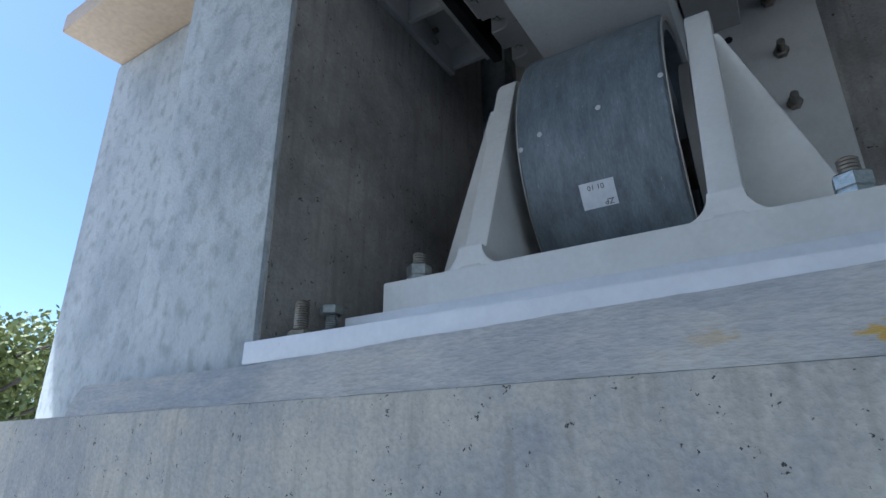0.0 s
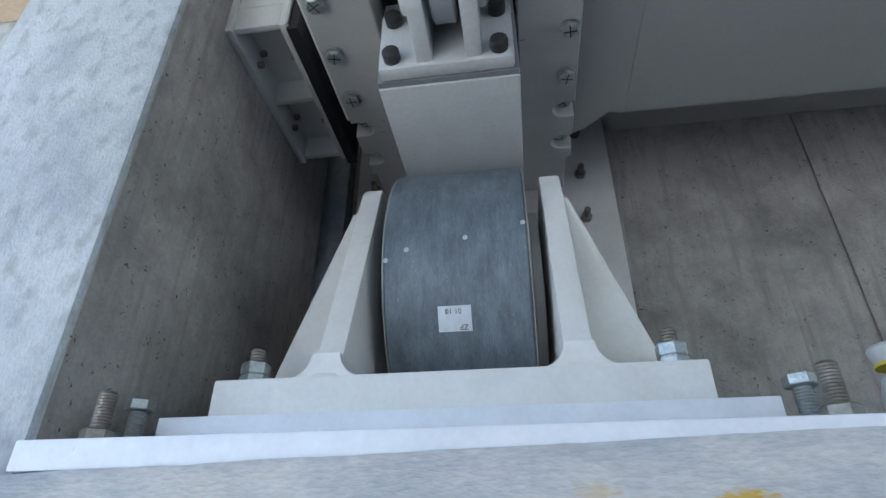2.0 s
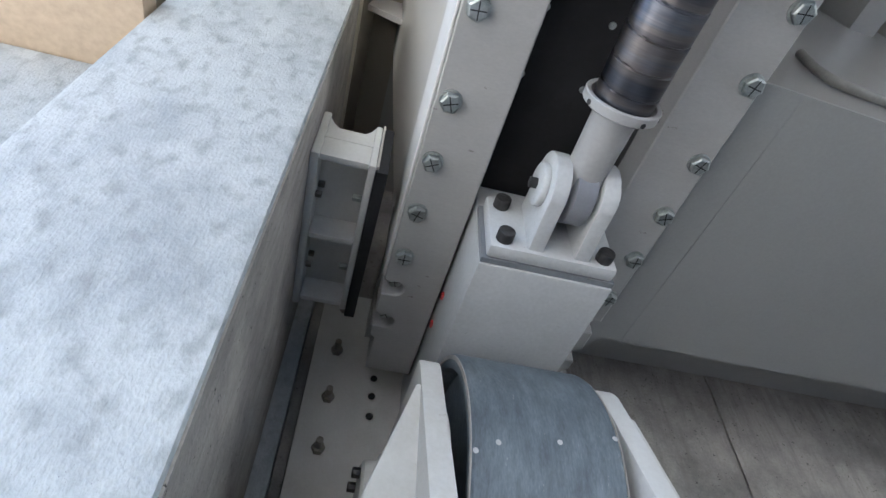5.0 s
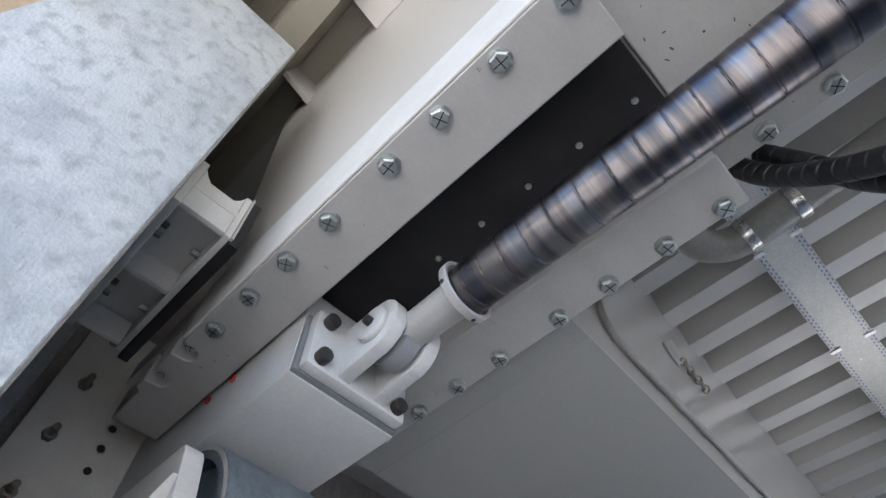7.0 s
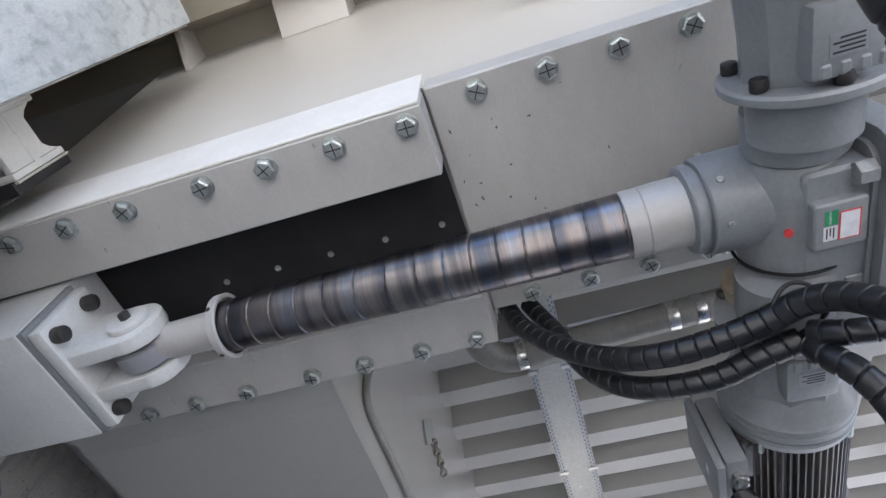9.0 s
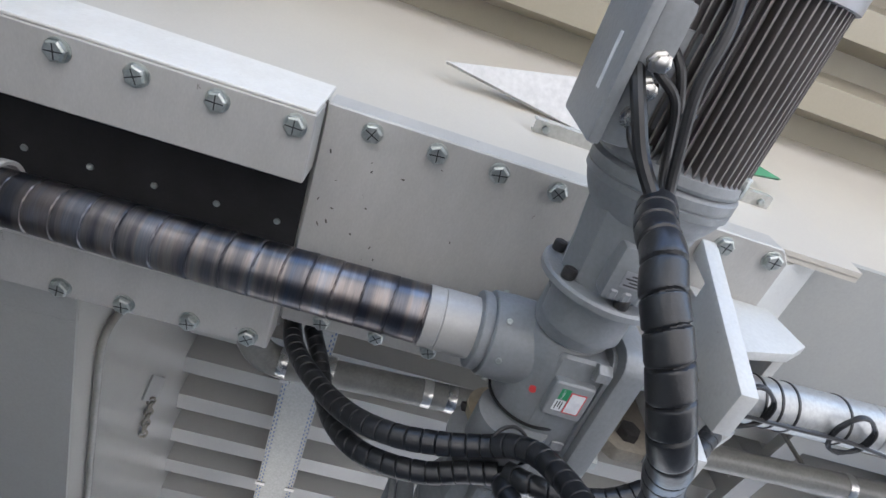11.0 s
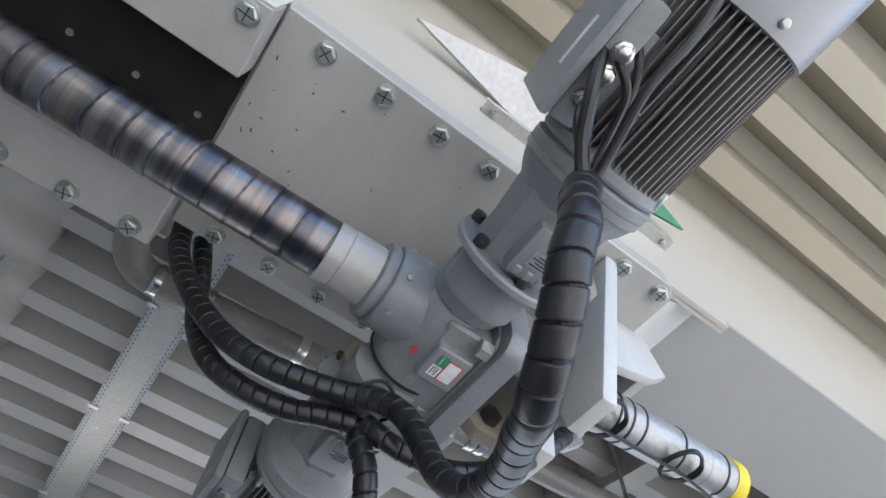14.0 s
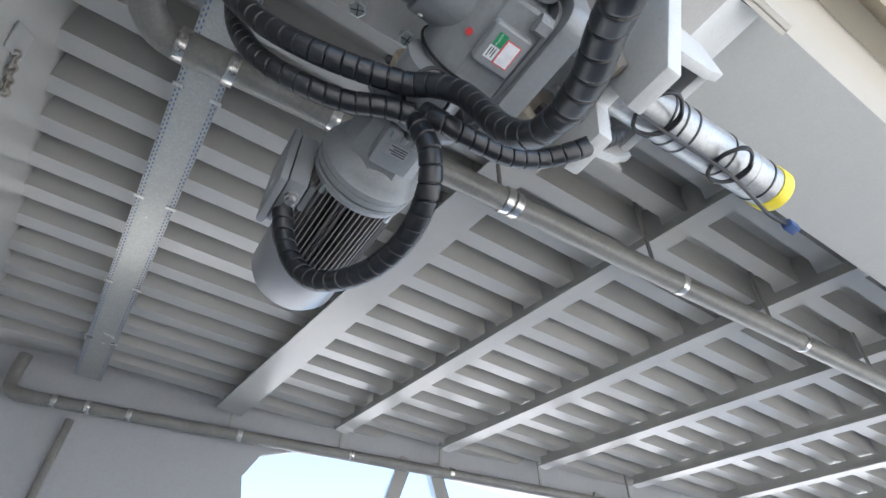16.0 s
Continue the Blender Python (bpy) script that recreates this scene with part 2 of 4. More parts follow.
LEAF = material("leaf", (0.30, 0.31, 0.10), 0.6, 0, (0.17, 0.20, 0.05), 2.0, 30.0, 0.1)


# ---- builders ----
ORG = {}


def finish(name, bm, mat, smooth=True):
    me = bpy.data.meshes.new(name)
    bmesh.ops.recalc_face_normals(bm, faces=bm.faces)
    bm.to_mesh(me)
    bm.free()
    me.materials.append(mat)
    if smooth:
        me.shade_smooth()
        me.set_sharp_from_angle(angle=radians(32))
    return me


def empty(name, at, label, category, group="", kind=""):
    ob = new(name)
    ob.empty_display_size = 0.05
    ob.location = at
    ORG[ob] = Vector(at)
    return tagged(ob, label, category, group, kind)


def part(name, bm, mat, parent, label="", smooth=True):
    bmesh.ops.translate(bm, verts=bm.verts, vec=-ORG[parent])
    ob = new(name, finish(name, bm, mat, smooth))
    ob.parent = parent
    ORG[ob] = ORG[parent]
    return tagged(ob, label)


def thing(name, bm, mat, label="", category="", group="", kind="", smooth=True):
    lo = [min(v.co[i] for v in bm.verts) for i in range(3)]
    hi = [max(v.co[i] for v in bm.verts) for i in range(3)]
    at = Vector(((lo[0] + hi[0]) / 2, (lo[1] + hi[1]) / 2, lo[2]))
    bmesh.ops.translate(bm, verts=bm.verts, vec=-at)
    ob = new(name, finish(name, bm, mat, smooth))
    ob.location = at
    ORG[ob] = at
    return tagged(ob, label, category, group, kind)


def again(name, me, parent, m, label=""):
    """One more part on shared mesh data, at a pose in the world."""
    ob = new(name, me)
    ob.parent = parent
    ob.matrix_basis = Matrix.Translation(-ORG[parent]) @ m
    return tagged(ob, label)


def box(x0, x1, y0, y1, z0, z1, bevel=0.0, seg=2, bm=None):
    b = bmesh.new()
    bmesh.ops.create_cube(b, size=1)
    for v in b.verts:
        v.co = Vector((x0 if v.co.x < 0 else x1, y0 if v.co.y < 0 else y1, z0 if v.co.z < 0 else z1))
    if bevel:
        bmesh.ops.bevel(b, geom=b.edges, offset=bevel, segments=seg, affect="EDGES", profile=0.6)
    return join(bm, b)


def join(bm, b):
    if bm is None:
        return b
    me = bpy.data.meshes.new("tmp")
    b.to_mesh(me)
    b.free()
    bm.from_mesh(me)
    bpy.data.meshes.remove(me)
    return bm


def prism(points, axis, a, b2, bevel=0.0, seg=2, bm=None):
    """An outline in the two other axes, drawn out from a to b2 along axis."""
    b = bmesh.new()

    def at(u, v, w):
        return {"x": (w, u, v), "y": (u, w, v), "z": (u, v, w)}[axis]
    vs = [b.verts.new(at(u, v, a)) for u, v in points]
    f = b.faces.new(vs)
    r = bmesh.ops.extrude_face_region(b, geom=[f])
    d = Vector(at(0, 0, b2 - a)) if axis != "x" else Vector((b2 - a, 0, 0))
    bmesh.ops.translate(b, verts=[e for e in r["geom"] if isinstance(e, bmesh.types.BMVert)], vec=d)
    if bevel:
        bmesh.ops.bevel(b, geom=b.edges, offset=bevel, segments=seg, affect="EDGES", profile=0.6)
    return join(bm, b)


def frame_of(d):
    d = Vector(d).normalized()
    u = d.cross(Vector((0, 0, 1)) if abs(d.z) < 0.9 else Vector((1, 0, 0))).normalized()
    return d, u, d.cross(u)


def lathe(at, d, profile, seg=40, bm=None, closed=False):
    """Rings of (distance along d, radius) round an axis from at; ends are capped unless closed (a ring profile)."""
    b = bm or bmesh.new()
    d, u, w = frame_of(d)
    at = Vector(at)
    rings = []
    for s, r in profile:
        r = max(r, 1e-4)
        rings.append([b.verts.new(at + d * s + (u * math.cos(2 * math.pi * k / seg) + w * math.sin(2 * math.pi * k / seg)) * r) for k in range(seg)])
    pairs = list(zip(rings, rings[1:])) + ([(rings[-1], rings[0])] if closed else [])
    for p, q in pairs:
        for k in range(seg):
            b.faces.new((p[k], p[(k + 1) % seg], q[(k + 1) % seg], q[k]))
    if not closed:
        b.faces.new(rings[0])
        b.faces.new(list(reversed(rings[-1])))
    return b


def cyl(p, q, r, bevel=0.0, seg=32, bm=None, r2=None):
    p, q = Vector(p), Vector(q)
    n = (q - p).length
    r2 = r if r2 is None else r2
    prof = [(0, r), (n, r2)] if not bevel else [(0, r - bevel), (bevel * 0.3, r - bevel * 0.3), (bevel, r), (n - bevel, r2), (n - bevel * 0.3, r2 - bevel * 0.3), (n, r2 - bevel)]
    return lathe(p, q - p, prof, seg, bm)


def spline(points, step=0.01):
    """Points every step along a smooth curve through the given ones."""
    P = [Vector(p) for p in points]
    P = [P[0] * 2 - P[1]] + P + [P[-1] * 2 - P[-2]]
    dense = []
    for a, b, c, d in zip(P, P[1:], P[2:], P[3:]):
        for k in range(40):
            t = k / 40
            dense.append(0.5 * (2 * b + (c - a) * t + (2 * a - 5 * b + 4 * c - d) * t * t + (3 * b - a - 3 * c + d) * t ** 3))
    dense.append(P[-2])
    out, left = [dense[0]], step
    for a, b in zip(dense, dense[1:]):
        n = (b - a).length
        while n >= left and n > 0:
            a = a + (b - a) * (left / n)
            n = (b - a).length
            out.append(a)
            left = step
        left -= n
    return out


def tube(points, radius, seg=20, step=0.01, bm=None):
    """A tube along a curve; radius(s, angle) or a number. Rings keep their turn from one to the next."""
    b = bm or bmesh.new()
    c = spline(points, step)
    rf = radius if callable(radius) else (lambda s, a: radius)
    d = (c[1] - c[0]).normalized()
    _, u, w = frame_of(d)
    rings, s = [], 0.0
    for i, p in enumerate(c):
        d2 = (c[min(i + 1, len(c) - 1)] - c[max(i - 1, 0)]).normalized()
        u = (u - d2 * u.dot(d2)).normalized()
        w = d2.cross(u)
        if i:
            s += (p - c[i - 1]).length
        rings.append([b.verts.new(p + (u * math.cos(2 * math.pi * k / seg) + w * math.sin(2 * math.pi * k / seg)) * rf(s, k / seg)) for k in range(seg)])
    for p, q in zip(rings, rings[1:]):
        for k in range(seg):
            b.faces.new((p[k], p[(k + 1) % seg], q[(k + 1) % seg], q[k]))
    b.faces.new(rings[0])
    b.faces.new(list(reversed(rings[-1])))
    return b


def wrap(R, pitch=0.03, gap=0.085, depth=0.13, wobble=0.006):
    """Radius of a hose in a spiral wrap: flat turns with rounded lips and a narrow slanting gap."""
    def f(s, a):
        turn = s / pitch + 0.3 * abs(2 * a - 1) + 0.03 * math.sin(s * 61)
        ph = turn % 1.0
        lip = min(ph - gap, 1.0 - ph)
        r = R * (1 - depth) if ph < gap else R * (1 - 0.035 * max(0.0, 1 - lip / 0.07) + 0.02 * ph)
        return r * (1 + wobble * math.sin(s * 37))
    return f


def hexagon(r, z0, z1, chamfer=0.004):
    b = bmesh.new()
    lathe((0, 0, z0), (0, 0, 1), [(0, r - chamfer), (chamfer * 0.6, r), (z1 - z0 - chamfer * 0.6, r), (z1 - z0, r - chamfer)], 6, b)
    return b


def label_text(body, size, mat, name, parent, m, bold=0.0):
    cu = bpy.data.curves.new(name, "FONT")
    cu.body, cu.size, cu.align_x, cu.align_y, cu.offset = body, size, "CENTER", "CENTER", bold
    tmp = bpy.data.objects.new("tmp_text", cu)
    me = bpy.data.meshes.new_from_object(tmp)
    bpy.data.objects.remove(tmp)
    me.materials.append(mat)
    return again(name, me, parent, m)

# ---- ground, abutment ----
b = bmesh.new()
bmesh.ops.create_grid(b, x_segments=2, y_segments=2, size=400)
thing("ground", b, GROUND, "pale dry gravel ground beside the bridge", "ground", kind="structure")
# Out of view; added to weaken light bounced up under the bridge.
thing("pavement", box(-1.3, 1.8, -1.9, 0.60, -0.1, 0.03), BOUNCE_CUT, "unseen dark ground sheet added to cut bounced light", "pavement", kind="structure")

abut = empty("abutment", (0, 0.6, 0), "weathered cast concrete bridge abutment with a bearing recess", "abutment", kind="structure")
part("front_wall", box(-9, 9, 0.60, 1.9, -0.2, 1.633, 0.008), CONCRETE_LOW, abut, "stained concrete with pin holes")
b = bmesh.new()
n = 140
for i in range(n + 1):
    x = -0.95 + 2.6 * i / n
    w = 0.006 * noise.noise((x * 9, 3, 0)) + 0.004 * noise.noise((x * 31, 5, 0))
    top = 1.691 + 0.025 * min(1.0, max(0.0, (x + 0.49) / 0.93)) + 0.3 * w
    for y, z in ((0.606 + w, 1.626), (0.613 + w * 1.5, 1.650 + w), (0.620 + w, 1.674 + w), (0.629, top), (0.9, 1.693)):
        b.verts.new((x, y, z))
b.verts.ensure_lookup_table()
for i in range(n):
    for k in range(4):
        a = i * 5 + k
        b.faces.new((b.verts[a], b.verts[a + 1], b.verts[a + 6], b.verts[a + 5]))
part("grout_bed", b, GROUT, abut, "rough mortar bed with ochre stains")
part("pillar", box(-0.885, -0.512, 0.662, 1.50, 1.60, 3.445, 0.012), CONCRETE, abut, "pale blue-grey concrete pillar, mottled")
part("side_block", box(-1.53, -0.885, 0.80, 1.9, 1.60, 2.80, 0.01), CONCRETE, abut)
part("back_wall", box(-0.90, 9, 1.70, 2.1, 1.60, 3.95), CONCRETE_SHADE, abut, "shaded concrete back wall with drip marks")
part("wing_wall", box(-1.53, -0.885, 1.3, 2.1, 2.86, 3.9), CONCRETE_SHADE, abut)
# Thin darker sheet over the pillar's inner side stands in for shade.
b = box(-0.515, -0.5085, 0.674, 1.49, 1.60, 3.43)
part("inner_shade_sheet", b, CONCRETE_SHADE, abut, "board-marked inner face, shade put in by a darker sheet", smooth=False)
# Unseen block, added to stop light entering the recess from its far end.
part("light_block", box(3.0, 3.6, 0.662, 1.695, 1.60, 2.685, 0.012), CONCRETE, abut, "unseen concrete block added to keep far light out of the recess")
part("corner_post", box(-0.88, -0.468, 1.60, 1.695, 1.60, 3.3, 0.006), CONCRETE, abut, "blue-grey concrete post in the recess")
part("joint_strip", box(-0.466, -0.436, 1.668, 1.698, 1.60, 3.0), CONCRETE_SHADE, abut, "dark sealed joint")
part("joint_strip", box(1.128, 1.198, 1.690, 1.699, 1.60, 3.02, 0.003), CONCRETE_SHADE, abut, "rough vertical mortar strip on the back wall")
slab = box(-1.515, -0.89, 0.615, 1.25, 2.803, 2.87, 0.004)
thing("cover_slab", slab, TAN, "tan coated soffit slab lying on a concrete block", "slab", kind="structure")

# ---- bridge deck and girders ----
DECK = 3.80
deck = empty("bridge_deck", (1, -6, 3.6), "pale painted steel bridge deck with trough ribs", "bridge deck", kind="structure")
part("deck_plate", box(-0.37, 4.7, -16, 1.71, DECK, DECK + 0.03), STEEL_DECK, deck)
part("cantilever_plate", box(-2.3, -0.37, -16, 1.71, DECK, DECK + 0.03), STEEL_BOUNCE, deck, "deck overhang, warm bounced light put into its ivory paint")
b = prism([(-0.085, DECK), (-0.05, DECK - 0.165), (0.05, DECK - 0.165), (0.085, DECK)], "y", -16, 1.55, 0.0)
bmesh.ops.translate(b, verts=b.verts, vec=(0, 6, -3.6))
rib_inner = finish("rib", b, STEEL_DECK)
RIB = 0.252
for k in range(15):
    x = 0.446 + RIB * k
    if x < 4.2:
        again("rib", rib_inner, deck, pose(x, -6, 3.6))
# Same rib in the overhang's tint, which carries the bounced light.
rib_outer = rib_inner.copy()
rib_outer.materials[0] = STEEL_BOUNCE
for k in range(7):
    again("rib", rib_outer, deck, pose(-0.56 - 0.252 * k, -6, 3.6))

# cross beams: a web with notches for the ribs, and a bottom flange; they lie a little askew
def cross_beam(y, slope, flange, depth):
    e = empty("cross_beam", (2.3, y + slope * 1.1, DECK - depth), "pale painted steel cross beam under the deck", "beam", "deck cross beams", "structure")
    turn = Matrix.Rotation(math.atan(slope), 3, "Z")

    def skew(b):
        bmesh.ops.rotate(b, cent=(1.2, y, 0), matrix=turn, verts=b.verts)
        return b
    end = 4.26 + 0.18 * y
    part("bottom_flange", skew(box(0.13, end, y - flange / 2, y + flange / 2, DECK - depth, DECK - depth + 0.014)), STEEL_DECK, e)
    b = box(0.13, end, y - 0.006, y + 0.006, DECK - depth + 0.014, DECK - 0.175)
    for k in range(16):
        x = 0.320 + RIB * k
        if x < end - 0.1:
            box(x - 0.05, x + 0.05, y - 0.006, y + 0.006, DECK - 0.176, DECK, 0, 2, b)
    part("web", skew(b), STEEL_DECK, e, smooth=False)
    return e


cross_beam(-1.42, 0.11, 0.22, 0.28)
for k in range(10):
    cross_beam(-2.38 - 1.0 * k, min(0.26, 0.15 + 0.05 * k), 0.12, 0.28)

# end cross girder: broad box whose side carries the ribs' ends
eg = empty("end_cross_girder", (2.3, 0.8, 2.7), "grey painted steel box cross girder at the bridge end", "girder", kind="structure")
# The soffit's shade comes from this darker grey.
part("soffit", prism([(0.437, 0.4275), (4.4, 0.586), (4.4, 1.235), (0.437, 1.235)], "z", 2.690, 2.7), GREY_SHADED, eg, "plain grey soffit plate, shade put into its paint")
part("side_web", prism([(0.285, 0.4215), (4.4, 0.586), (4.4, 0.648), (0.285, 0.4835)], "z", 2.7005, DECK), STEEL_DECK, eg)
part("back_web", box(0.43, 4.4, 1.19, 1.205, 2.716, DECK), STEEL_GREY, eg)
# Added cover above the recess, out of view; it shades the back wall's top.
part("shade_plate", box(0.30, 4.4, 1.205, 1.695, 3.02, 3.035), STEEL_GREY, eg, "unseen plate added behind the girder to darken the recess")
part("edge_strip", prism([(0.287, -0.02), (0.287, 1.30), (0.33, 1.29), (0.398, 1.225), (0.436, 1.235), (0.436, 0.4275), (0.30, 0.422)], "z", 2.690, 2.699), GREY_SHADED, eg)

# main girder above the guides: inclined outer web, bottom flange
mg = empty("main_girder", (0, -3, 2.8), "cream painted steel main girder along the deck edge", "girder", kind="structure")
part("outer_web", prism([(-0.288, 2.716), (-0.38, DECK), (-0.365, DECK), (-0.273, 2.716)], "y", -1.30, 1.02), STEEL_CREAM, mg)
part("outer_web", prism([(-0.262, 2.826), (-0.38, DECK), (-0.365, DECK), (-0.247, 2.826)], "y", -16, -1.30), STEEL_CREAM, mg)
part("web_cheek", prism([(-1.30, 2.716), (-1.108, 2.716), (-1.108, 2.86), (-1.30, 2.90)], "x", -0.275, -0.262), STEEL_CREAM, mg)
part("bottom_flange", box(-0.266, 0.118, -16, -1.282, 2.825, 2.85), GREY_SHADED, mg)
part("inner_web", box(0.104, 0.118, -16, -1.282, 2.85, DECK), STEEL_DECK, mg)
part("inner_web", box(0.27, 0.284, -1.34, 1.30, 2.79, DECK), STEEL_GREY, mg)
part("end_web", box(-0.30, 0.284, 1.0, 1.014, 2.79, DECK), STEEL_GREY, mg)
part("transition_plate", prism([(-1.105, 2.695), (-1.290, 2.826), (-1.290, 2.86), (-1.105, 2.80)], "x", -0.258, 0.118), CLEVIS, mg, "grainy sloped plate")
for y in (0.36, 0.85, -3.6):
    part("stiffener", prism([(-0.368, 3.64), (-0.60, DECK - 0.05), (-0.60, DECK), (-0.37, DECK)], "y", y - 0.13 if y == 0.36 else y - 0.01, y + 0.12 if y == 0.36 else y + 0.01), STEEL_CREAM, mg)

fg = empty("far_girder", (4.4, -3, 1.9), "blue-grey painted steel girder wall at the deck's far edge", "girder", kind="structure")
FAR = Matrix.Rotation(radians(-10.6), 3, "Z")


def far(b):
    bmesh.ops.rotate(b, cent=(4.40, 0, 0), matrix=FAR, verts=b.verts)
    return b


part("web", far(prism([(0.6, 2.35), (0.6, DECK), (-16, DECK), (-16, 3.40), (-2.3, 3.40), (-1.75, 3.38), (-1.50, 3.30), (-1.40, 3.12), (-1.58, 2.35)], "x", 4.38, 4.41)), WALL_BLUE, fg)
for y0, y1 in ((-2.0, -2.7), (-3.7, -3.0), (-4.0, -4.7), (-5.7, -5.0)):
    b = box(-0.05, 0.05, -0.06, 0.06, 0, 2.35, 0.005)
    bmesh.ops.rotate(b, cent=(0, 0, 0), matrix=Matrix.Rotation(math.atan2(y0 - y1, 2.15), 3, "X"), verts=b.verts)
    bmesh.ops.translate(b, verts=b.verts, vec=(4.4, y0, 1.25))
    part("brace", far(b), STEEL_DECK, fg)

# ---- slide guide under the girder ----
guide = empty("slide_guide", (0, 0, 2.6), "grey painted bolted steel guide block with a black slide pad", "guide")
def notch(x, inward, y):
    """Points of a round-ended slot open to the plate's edge, for rising y."""
    c = x + inward * 0.03
    return [(x, y - 0.024)] + [(c + inward * 0.024 * math.sin(a), y - 0.024 * math.cos(a)) for a in [math.pi * k / 8 for k in range(9)]] + [(x, y + 0.024)]


part("left_plate", prism([(-0.290, -0.045)] + notch(-0.290, 1, 1.11) + notch(-0.290, 1, 1.235) + [(-0.290, 1.30), (-0.275, 1.31), (-0.275, 1.45), (-0.147, 1.45), (-0.147, -0.045)], "z", 2.605, 2.695, 0.003, 1), STEEL_GREY, guide)
part("right_plate", prism([(0.286, -0.045)] + notch(0.286, -1, 1.11) + notch(0.286, -1, 1.235) + [(0.286, 1.30), (0.272, 1.31), (0.272, 1.45), (0.150, 1.45), (0.150, -0.045)], "z", 2.605, 2.689, 0.003, 1), STEEL_GREY, guide)
part("top_plate", prism([(-0.292, -0.048), (0.262, -0.048), (0.262, -1.0), (0.24, -1.108), (-0.262, -1.108), (-0.292, -1.08)], "z", 2.695, 2.79, 0.003, 1), STEEL_GREY, guide)
# White strip over the grey side face paints the light it catches.
part("lit_side_strip", box(-0.297, -0.2905, -0.043, 1.075, 2.608, 2.80, 0.0015, 1), STEEL_WHITE, guide, "guide's side face, its caught light put into a white strip")
part("upper_body", box(-0.290, 0.27, -0.046, 1.45, 2.715, 2.79), STEEL_GREY, guide)
part("slide_pad", box(-0.146, 0.149, -0.04, 0.62, 2.700, 2.714), BLACK_PAD, guide, "black plastic slide pad")
part("pad_end", box(-0.146, 0.149, 0.62, 1.4, 2.703, 2.714), BLACK_PAD, guide, "black plastic slide pad")

scuff_rnd = random.Random(7)
for k in range(20):
    x = scuff_rnd.uniform(-0.24, 0.22)
    y = -0.056 - abs(scuff_rnd.gauss(0, 0.14))
    if y < -0.75:
        continue
    n0 = scuff_rnd.randint(5, 8)
    r0 = scuff_rnd.uniform(0.0008, 0.0028)
    st, turn = scuff_rnd.uniform(1.0, 3.2), scuff_rnd.uniform(0, 3.14)
    pts = []
    for q in range(n0):
        a = 2 * math.pi * q / n0
        u, v = math.cos(a) * r0 * st * scuff_rnd.uniform(0.6, 1.2), math.sin(a) * r0 * scuff_rnd.uniform(0.6, 1.2)
        pts.append((x + u * math.cos(turn) - v * math.sin(turn), y + u * math.sin(turn) + v * math.cos(turn)))
    part("scuff_mark", prism(pts, "z", 2.6943, 2.6955), GRIME, guide, smooth=False)
# bolts: washer, head, scratched cross
head_me = finish("bolt", hexagon(0.0205, -0.017, -0.0035), ZINC)
wash_me = finish("washer", lathe((0, 0, -0.0036), (0, 0, 1), [(0, 0.0205), (0.0008, 0.0225), (0.0036, 0.0225)], 28), ZINC)
b = box(-0.016, 0.016, -0.0011, 0.0011, -0.0176, -0.0171)
box(-0.0011, 0.0011, -0.014, 0.014, -0.01765, -0.01715, 0, 2, b)
cross_me = finish("cross_mark", b, INK, False)
screw_b = lathe((0, 0, -0.004), (0, 0, 1), [(0.0, 0.0), (0.0015, 0.0022), (0.0006, 0.0028), (0.0002, 0.0068), (0.003, 0.0075), (0.005, 0.0075)], 18)
screw_me = finish("screw", screw_b, ZINC)


def bolt(x, y, z, parent, mark=True):
    turn = random.uniform(0, 60)
    tip = random.uniform(-1, 1)
    o = again("bolt", head_me, parent, pose(x, y, z, tip, 0, turn))
    ORG[o] = ORG[parent]
    for name, me in (("washer", wash_me), ("cross_mark", cross_me)):
        if me is wash_me or mark:
            c = new(name, me)
            c.parent = o
            if name == "cross_mark":
                c.rotation_euler[2] = radians(random.uniform(20, 70))


ys = [-0.011, 0.132, 0.274, 0.409, 0.584, 0.722, 0.857, 0.992, 1.11, 1.235]
for y in ys:
    bolt(-0.26, y, 2.605 if y < 1.1 else 2.645, guide)
    bolt(0.26, y + (0.011 if y < 0 else 0), 2.605 if y < 1.1 else 2.645, guide)
for y in (-0.146, -0.283, -0.418, -0.549, -0.685, -0.820, -0.945, -1.066):
    bolt(-0.26, y, 2.695, guide)
    if y > -0.9:
        bolt(0.235, y, 2.695, guide)
for y in [0.005 + 0.133 * k for k in range(5)]:
    for x in (0.004, -0.128, 0.131):
        again("screw", screw_me, guide, pose(x, y, 2.700))

# ---- locking bar and its clevis ----
bar = empty("locking_bar", (0.003, 1.2, 2.43), "pale grey painted square steel locking bar resting on the roller", "bar")
part("bar_body", box(-0.139, 0.145, 0.815, 1.69, 2.432, 2.695, 0.004), CLEVIS, bar)
part("shim", box(-0.137, 0.143, 0.801, 0.814, 2.436, 2.60), MOTOR, bar, "dark grey shim plate")
clevis = empty("clevis", (0.003, 0.72, 2.43), "white painted cast clevis bolted to the bar's end", "clevis")
b = box(-0.130, 0.136, 0.768, 0.800, 2.437, 2.598, 0.008)
part("clevis_plate", b, CLEVIS, clevis)
PIN = (0.011, 0.665, 2.522)
